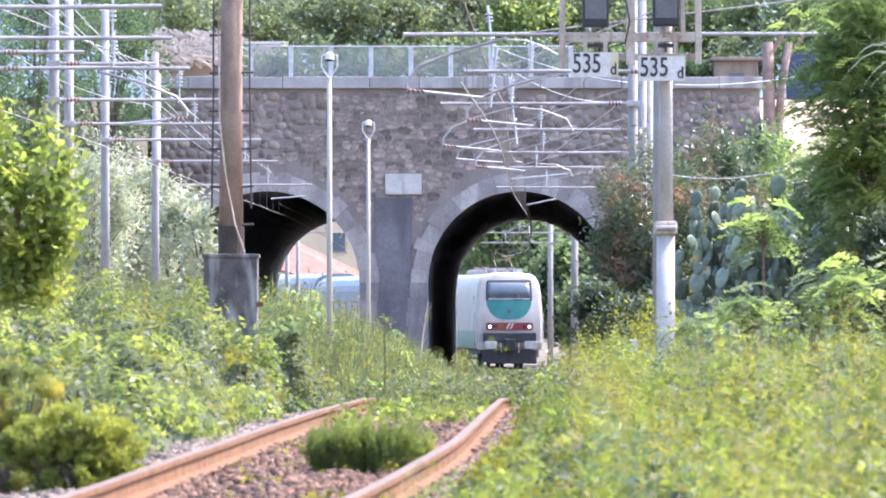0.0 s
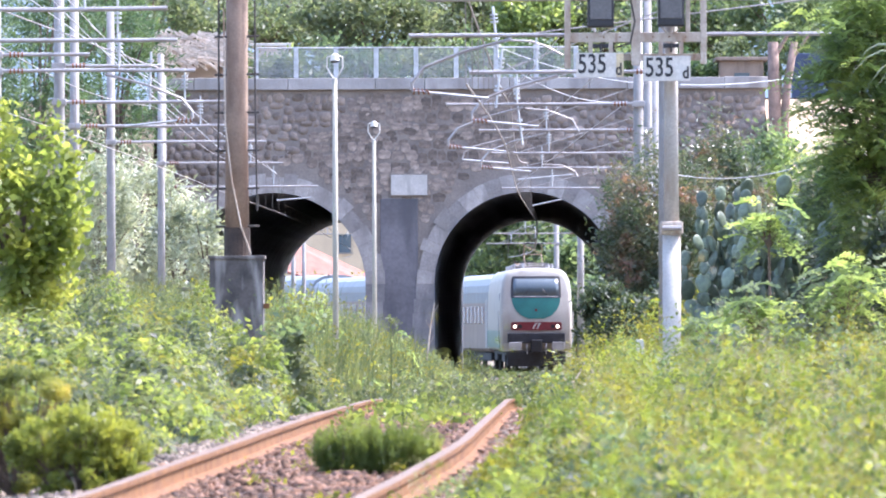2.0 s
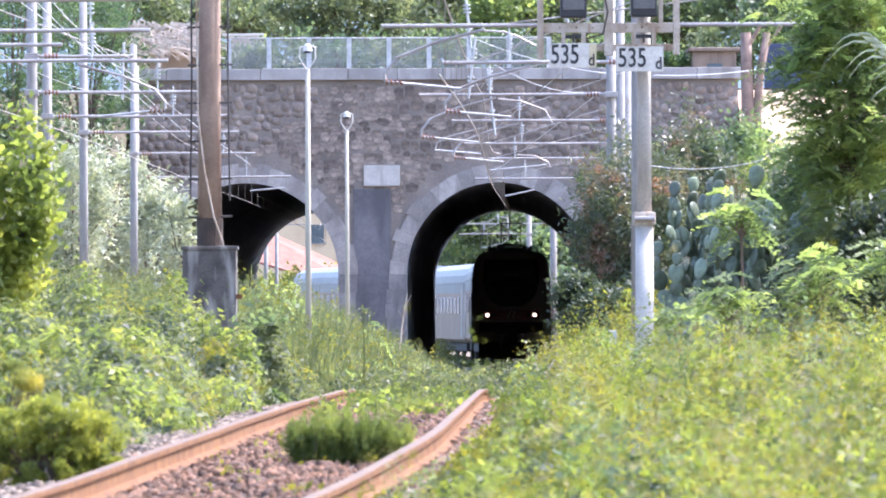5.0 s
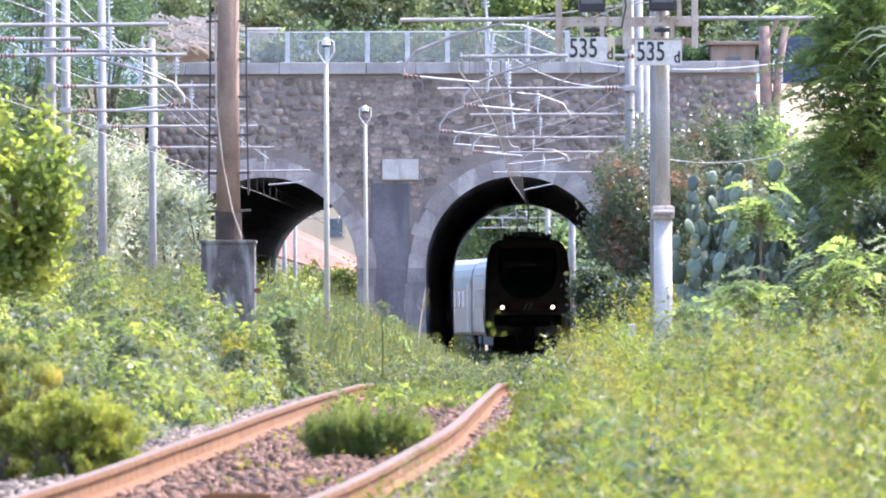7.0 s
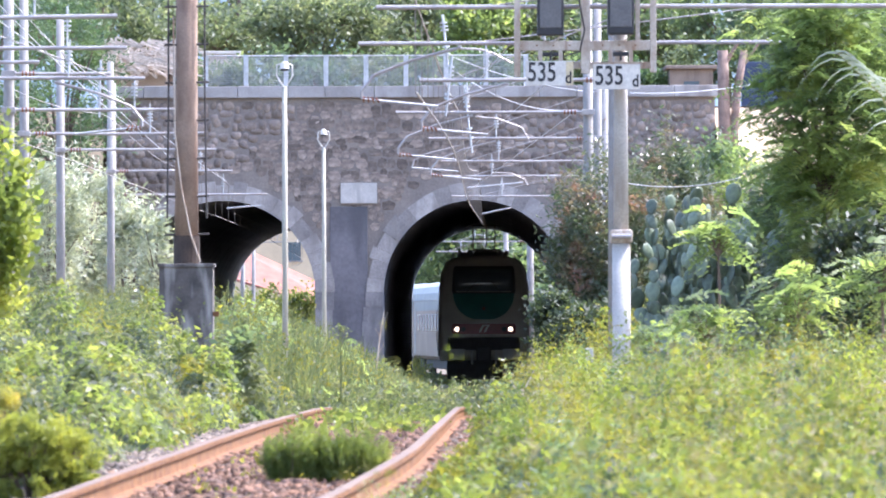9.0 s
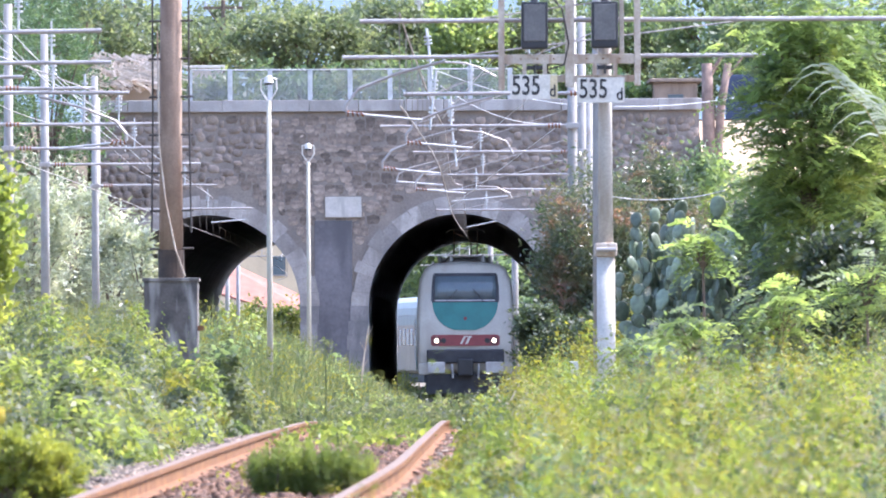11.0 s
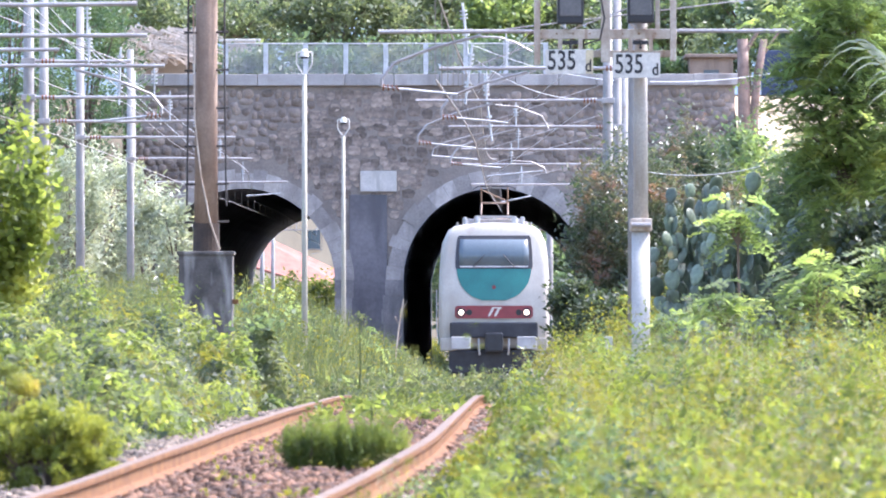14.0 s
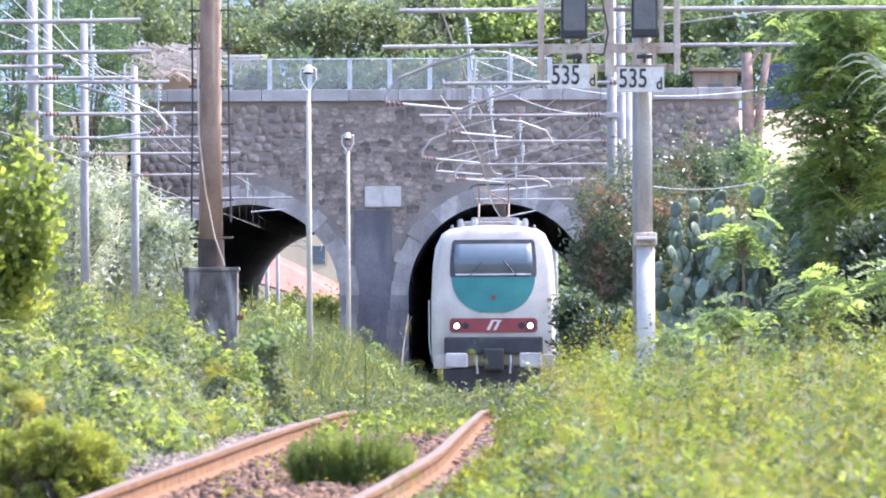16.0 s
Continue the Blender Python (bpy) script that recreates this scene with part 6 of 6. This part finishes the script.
def cane_plume():
    """A giant cane that leans over, with long ribbon leaves hanging from its upper part."""
    x, y = 5.75, 78.0
    gz = float(ground_z(x, y))
    t = thing("giant_cane", pose(x, y, gz), "pale arching giant cane plume beside the trees", "cane")
    line = [Vector(p) for p in ((0, 0, -0.05), (-0.05, 0, 1.6), (-0.25, 0, 2.75), (-0.62, 0, 3.5), (-1.1, 0, 3.9 - gz))]
    part("stem", tube(line, 0.014, 6, 0.005), LEAF_STRAW, t, "thin straw-coloured stem")
    rng = random.Random(8)
    bm = bmesh.new()
    for k in range(34):
        w = 0.3 + 0.7 * k / 33
        seg = min(int(w * 2), 1)
        at = line[2 + seg].lerp(line[3 + seg], w * 2 - seg)
        length = rng.uniform(0.35, 0.75) * (1.1 - 0.35 * w)
        a = rng.uniform(-0.35, 0.6) if k % 4 else rng.uniform(2.4, 3.3)
        d = Vector((math.cos(a), rng.uniform(-0.5, 0.5), 0.35 + rng.uniform(-0.2, 0.25)))
        side = Vector((0.004, 0.006, 0.012))
        rows = []
        for u in (0.0, 0.25, 0.5, 0.75, 1.0):
            p = at + d * length * u - Vector((0, 0, 1.15 * length * u * u))
            rows.append((bm.verts.new(p - side * (1.05 - u)), bm.verts.new(p + side * (1.05 - u))))
        for r, q in zip(rows, rows[1:]):
            bm.faces.new((r[0], r[1], q[1], q[0]))
    part("leaves", bm, LEAF_OLIVE, t, "narrow pale drooping leaves")


cane_plume()


# ---- things on and behind the bridge ----
def thatched_shelter():
    x, y = -7.997, 229.0
    t = thing("thatched_shelter", pose(x, y, COPE_Z - 0.25), "small shelter with ragged dry cane roof", "shelter")
    z0 = 8.892 - COPE_Z + 0.25
    for sx in (-1.0, 0.9):
        for sy in (-0.8, 0.8):
            part("post", tube([(sx, sy, 0), (sx, sy, z0 + 0.25)], 0.06, 6), BARK, t)
    part("wall", box(-0.95, 0.85, 0.4, 0.5, 0, z0 + 0.1), STUCCO_PALE, t, "reddish brown back wall")
    n = 520
    rng = np.random.default_rng(4)
    u, w = rng.uniform(-1.25, 1.2, n), rng.random(n)
    p = np.stack([u, -1.2 + 2.2 * w, z0 + 0.1 + 0.95 * w + rng.normal(0, 0.05, n)], -1)
    d = np.stack([rng.normal(0.35, 0.35, n), rng.normal(-0.5, 0.1, n), rng.normal(-0.32, 0.12, n)], -1) * rng.uniform(0.5, 1.2, (n, 1))
    s = np.stack([np.full(n, 0.03), np.zeros(n), np.full(n, 0.026)], -1)
    v = np.stack([p - s, p + s, p + d + s * 0.6, p + d - s * 0.6], 1).reshape(-1, 3)
    raw_mesh("roof", v, np.arange(4 * n).reshape(-1, 4), THATCH, t, "ragged dry cane thatch")
    part("roof_board", prism([(-1.2, z0), (1.1, z0), (1.1, z0 + 0.05), (-1.2, z0 + 0.05)], -1.0, 0.9), BARK, t)


thatched_shelter()


def shed(x0, x1, y, z0, zroof, label, wall, roof):
    x, hw = (x0 + x1) / 2, (x1 - x0) / 2
    t = thing("shed", pose(x, y, COPE_Z - 0.25), label, "shed")
    h = zroof - COPE_Z + 0.25
    part("wall", box(-hw, hw, 0, 2.0, 0, h, 0.02), wall, t)
    part("roof", box(-hw - 0.15, hw + 0.15, -0.2, 2.2, h + 0.003, h + 0.12, 0.03), roof, t, "pale flat roof")
    part("window", box(-0.25, 0.25, -0.02, 0.04, h * 0.4, h * 0.75, 0.01), GLASS, t)


shed(-6.933, -5.724, 262.0, 8, 10.674, "small shed with pale roof behind the fence", STUCCO_PALE, PLATE)
shed(8.732, 10.130, 236.0, 8, 9.206, "low brown outbuilding at the bridge end", BROWN_WALL, BROWN_WALL)


def leaning_trunks():
    for dx, tilt, r in ((9.7, -0.02, 0.16), (9.98, 0.16, 0.11)):
        gz = 6.450
        t = thing("tree_trunk", pose(dx, 218.5, gz - 0.6), "thick bare reddish tree trunk at the bridge end", "tree")
        part("trunk", tube([(0, 0, 0), (0.02, 0, 0.9), (tilt * 0.6, 0, 2.0), (tilt * 2, 0, 3.3)], r * 1.4, 12, r), BARK_RED, t, "", True)
        part("limb", tube([(tilt * 1.6, 0, 2.8), (tilt * 2 + 0.5, 0, 3.6)], r * 0.5, 8, r * 0.3), BARK_RED, t)


leaning_trunks()

sheet = part("tarpaulin", box(10.757, 12.314, 230.0, 230.2, 7.104, 9.227, 0.03), BLUE_SHEET)
tagged(sheet, "dark blue sheeting beside the bridge", "tarpaulin")
part("frame_post", box(12.314, 12.385, 229.95, 230.2, 5.069, 9.227), BARK, sheet)


# ---- houses beyond the tunnel ----
def house(x, y, w, d, h, rz, label):
    t = thing("house", pose(x, y, -0.9, 0, 0, rz), label, "house")
    part("wall", box(-w / 2, w / 2, 0, d, 0, h, 0.02), STUCCO, t, "ochre rendered wall")
    bm = prism([(-w / 2 - 0.4, h), (0, h + 1.7), (w / 2 + 0.4, h), (w / 2 + 0.4, h + 0.14), (0, h + 1.86), (-w / 2 - 0.4, h + 0.14)], -0.4, d + 0.4)
    roof = part("roof", bm, TILE_ROOF, t, "terracotta tiled roof")
    for k in range(4):
        xx = -w / 2 + w * (k + 0.5) / 4
        win = part("window", box(xx - 0.45, xx + 0.45, -0.05, 0.06, h - 2.1, h - 0.8, 0.02), GLASS, t, "dark window")
        part("sill", box(xx - 0.55, xx + 0.55, -0.12, 0.05, h - 2.2, h - 2.11), COPING, win)


house(-5.5, 520.0, 15.0, 9.0, 8.6, 4, "ochre house with red tiled roof beyond the bridge")


def low_roof():
    """The long low building with a red roof that slopes across the left opening."""
    x, y = -7.582, 440.0
    t = thing("outbuilding", pose(x, y, -0.9), "long low outbuilding with a pinkish red tiled roof", "house")
    part("wall", box(-2.6, 5.2, 0, 4, 0, 2.35, 0.02), STUCCO_PALE, t)
    o = [(-2.8, 7.1), (5.4, 3.3), (5.4, 2.36), (-2.8, 4.9)]
    bm = bmesh.new()
    low, high = (o[3], o[2]), (o[0], o[1])
    v = [bm.verts.new((x, yy, z + dz)) for dz in (0.0, -0.15) for (x, z), yy in ((low[0], -0.4), (low[1], -0.4), (high[1], 4.2), (high[0], 4.2))]
    for q in ((0, 1, 2, 3), (7, 6, 5, 4), (0, 4, 5, 1), (1, 5, 6, 2), (2, 6, 7, 3), (3, 7, 4, 0)):
        bm.faces.new([v[i] for i in q])
    part("roof", bm, TILE_ROOF, t, "pinkish red sloping roof")


low_roof()


# ---- ballast ----
def ballast(name, n, place, mat, label, size):
    rng = np.random.default_rng(21)
    x, y = place(n, rng)
    z = ground_z(x, y)
    cube = np.array([(i, j, k) for i in (-1, 1) for j in (-1, 1) for k in (-1, 1)], float) * 0.5
    quads = np.array([(0, 1, 3, 2), (4, 6, 7, 5), (0, 4, 5, 1), (2, 3, 7, 6), (0, 2, 6, 4), (1, 5, 7, 3)])
    s = size * rng.uniform(0.5, 1.3, (len(x), 1, 1)) * rng.uniform(0.6, 1.25, (len(x), 1, 3))
    v = cube[None] * s * rng.uniform(0.55, 1.15, (len(x), 8, 3))
    a, b = rng.uniform(0, math.tau, len(x)), rng.uniform(-0.7, 0.7, len(x))
    ca, sa, cb, sb = np.cos(a)[:, None], np.sin(a)[:, None], np.cos(b)[:, None], np.sin(b)[:, None]
    vx, vy, vz = v[..., 0], v[..., 1] * cb - v[..., 2] * sb, v[..., 1] * sb + v[..., 2] * cb
    v = np.stack([vx * ca - vy * sa, vx * sa + vy * ca, vz], -1)
    v += np.stack([x, y, z + size * 0.15], -1)[:, None]
    f = (quads[None] + 8 * np.arange(len(x))[:, None, None]).reshape(-1, 4)
    ob = raw_mesh(name, v.reshape(-1, 3), f, mat)
    tagged(ob, label, "ballast", kind="stuff")


ballast("ballast_stones", 17000, lambda n, r: (lambda y: (track_x(y) + r.uniform(-1.2, 1.2, n), y))(33 + 55 * r.random(n) ** 1.2), STONE_BALLAST, "rusty brown ballast stones between the rails", 0.052)
ballast("shoulder_stones", 11000, lambda n, r: (lambda y: (track_x(y) - 0.85 - 1.5 * r.random(n), y))(33 + 50 * r.random(n) ** 1.2), STONE_PALE, "pale grey ballast stones on the track shoulder", 0.054)
ballast("shoulder_stones_east", 3500, lambda n, r: (lambda y: (track_x(y) + 0.85 + 0.5 * r.random(n), y))(33 + 50 * r.random(n) ** 1.2), STONE_PALE, "pale ballast stones beside the rail", 0.046)


# ---- small trackside things ----
box_x = 2.359
cabinet = thing("junction_box", pose(box_x, 91.0, float(ground_z(box_x, 91.0))), "small pale grey trackside junction box on a post", "junction box")
part("post", tube([(0, 0, -0.1), (0, 0, 0.75)], 0.03, 8), GALV_DULL, cabinet)
part("case", box(-0.05, 0.05, -0.05, 0.05, 0.8, 0.98, 0.012), PLATE, cabinet, "pale grey case")
cx = -4.329
stone = thing("marker_stone", pose(cx, 120.0, float(ground_z(cx, 120.0))), "pale marker post beside the bridge wall", "marker post")
part("shaft", box(-0.1, 0.1, -0.08, 0.08, -0.1, 1.05, 0.02), PLATE, stone)
part("top", box(-0.12, 0.12, -0.1, 0.1, 1.053, 1.12, 0.02), CONCRETE, stone)
bx, bz = -1.047, 0.022
low = float(ground_z(bx, 37.5)) - 0.02 - bz
bar = thing("steel_frame", pose(bx, 37.5, bz), "rusty flat steel frame standing between the rails", "steel frame")
part("bar", box(-0.18, 0.18, -0.02, 0.02, -0.03, 0), RUST, bar)
part("leg", box(-0.18, -0.15, -0.02, 0.02, low, -0.031), RUST, bar)
part("leg", box(0.15, 0.18, -0.02, 0.02, low, -0.031), RUST, bar)
part("bar", box(-0.18, 0.18, 0.25, 0.29, -0.03, 0), RUST, bar)
part("side_bar", box(-0.18, -0.15, 0.021, 0.249, -0.03, 0), RUST, bar)
part("side_bar", box(0.15, 0.18, 0.021, 0.249, -0.03, 0), RUST, bar)


def utility_pole(x, y, top):
    t = thing("utility_pole", pose(x, y, COPE_Z - 0.25), "thin dark utility pole with a cross arm behind the trees", "utility pole")
    h = top - COPE_Z + 0.25
    part("pole", tube([(0, 0, 0), (0, 0, h)], 0.11, 8, 0.08), BARK, t)
    part("cross_arm", box(-0.75, 0.75, -0.05, 0.05, h - 0.35, h - 0.25), BARK, t)
    part("brace", tube([(-0.6, -0.06, h - 0.3), (0, -0.08, h - 1.2)], 0.03, 6), BARK, t)
    for dx in (-0.65, 0.65):
        part("insulator", tube([(dx, 0, h - 0.25), (dx, 0, h - 0.08)], 0.05, 8), GALV, t)


utility_pole(-6.052, 280.0, 13.966)
utility_pole(-9.813, 281.0, 14.726)


def dead_branch(x, y, x1, z1, label):
    gz = float(ground_z(x, y))
    t = thing("dead_branch", pose(x, y, gz), label, "branch")
    d, h = x1 - x, z1 - gz
    part("stick", tube([(0, 0, -0.1), (d * 0.5, 0, h * 0.6), (d, 0, h)], 0.028, 6, 0.012), FRAME_STEEL, t)
    for k in range(3):
        w = 0.45 + 0.2 * k
        part("twig", tube([(d * w, 0, h * w), (d * w + 0.12 * (-1) ** k, 0.03, h * w + 0.22)], 0.01, 5, 0.005), FRAME_STEEL, t)


dead_branch(-0.558, 165.0, -0.330, 1.317, "pale dead branch leaning beside the tunnel mouth")
dead_branch(1.228, 70.0, 1.163, 0.418, "bent dry stalk beside the track")


def motions():
    move_train()


motions()
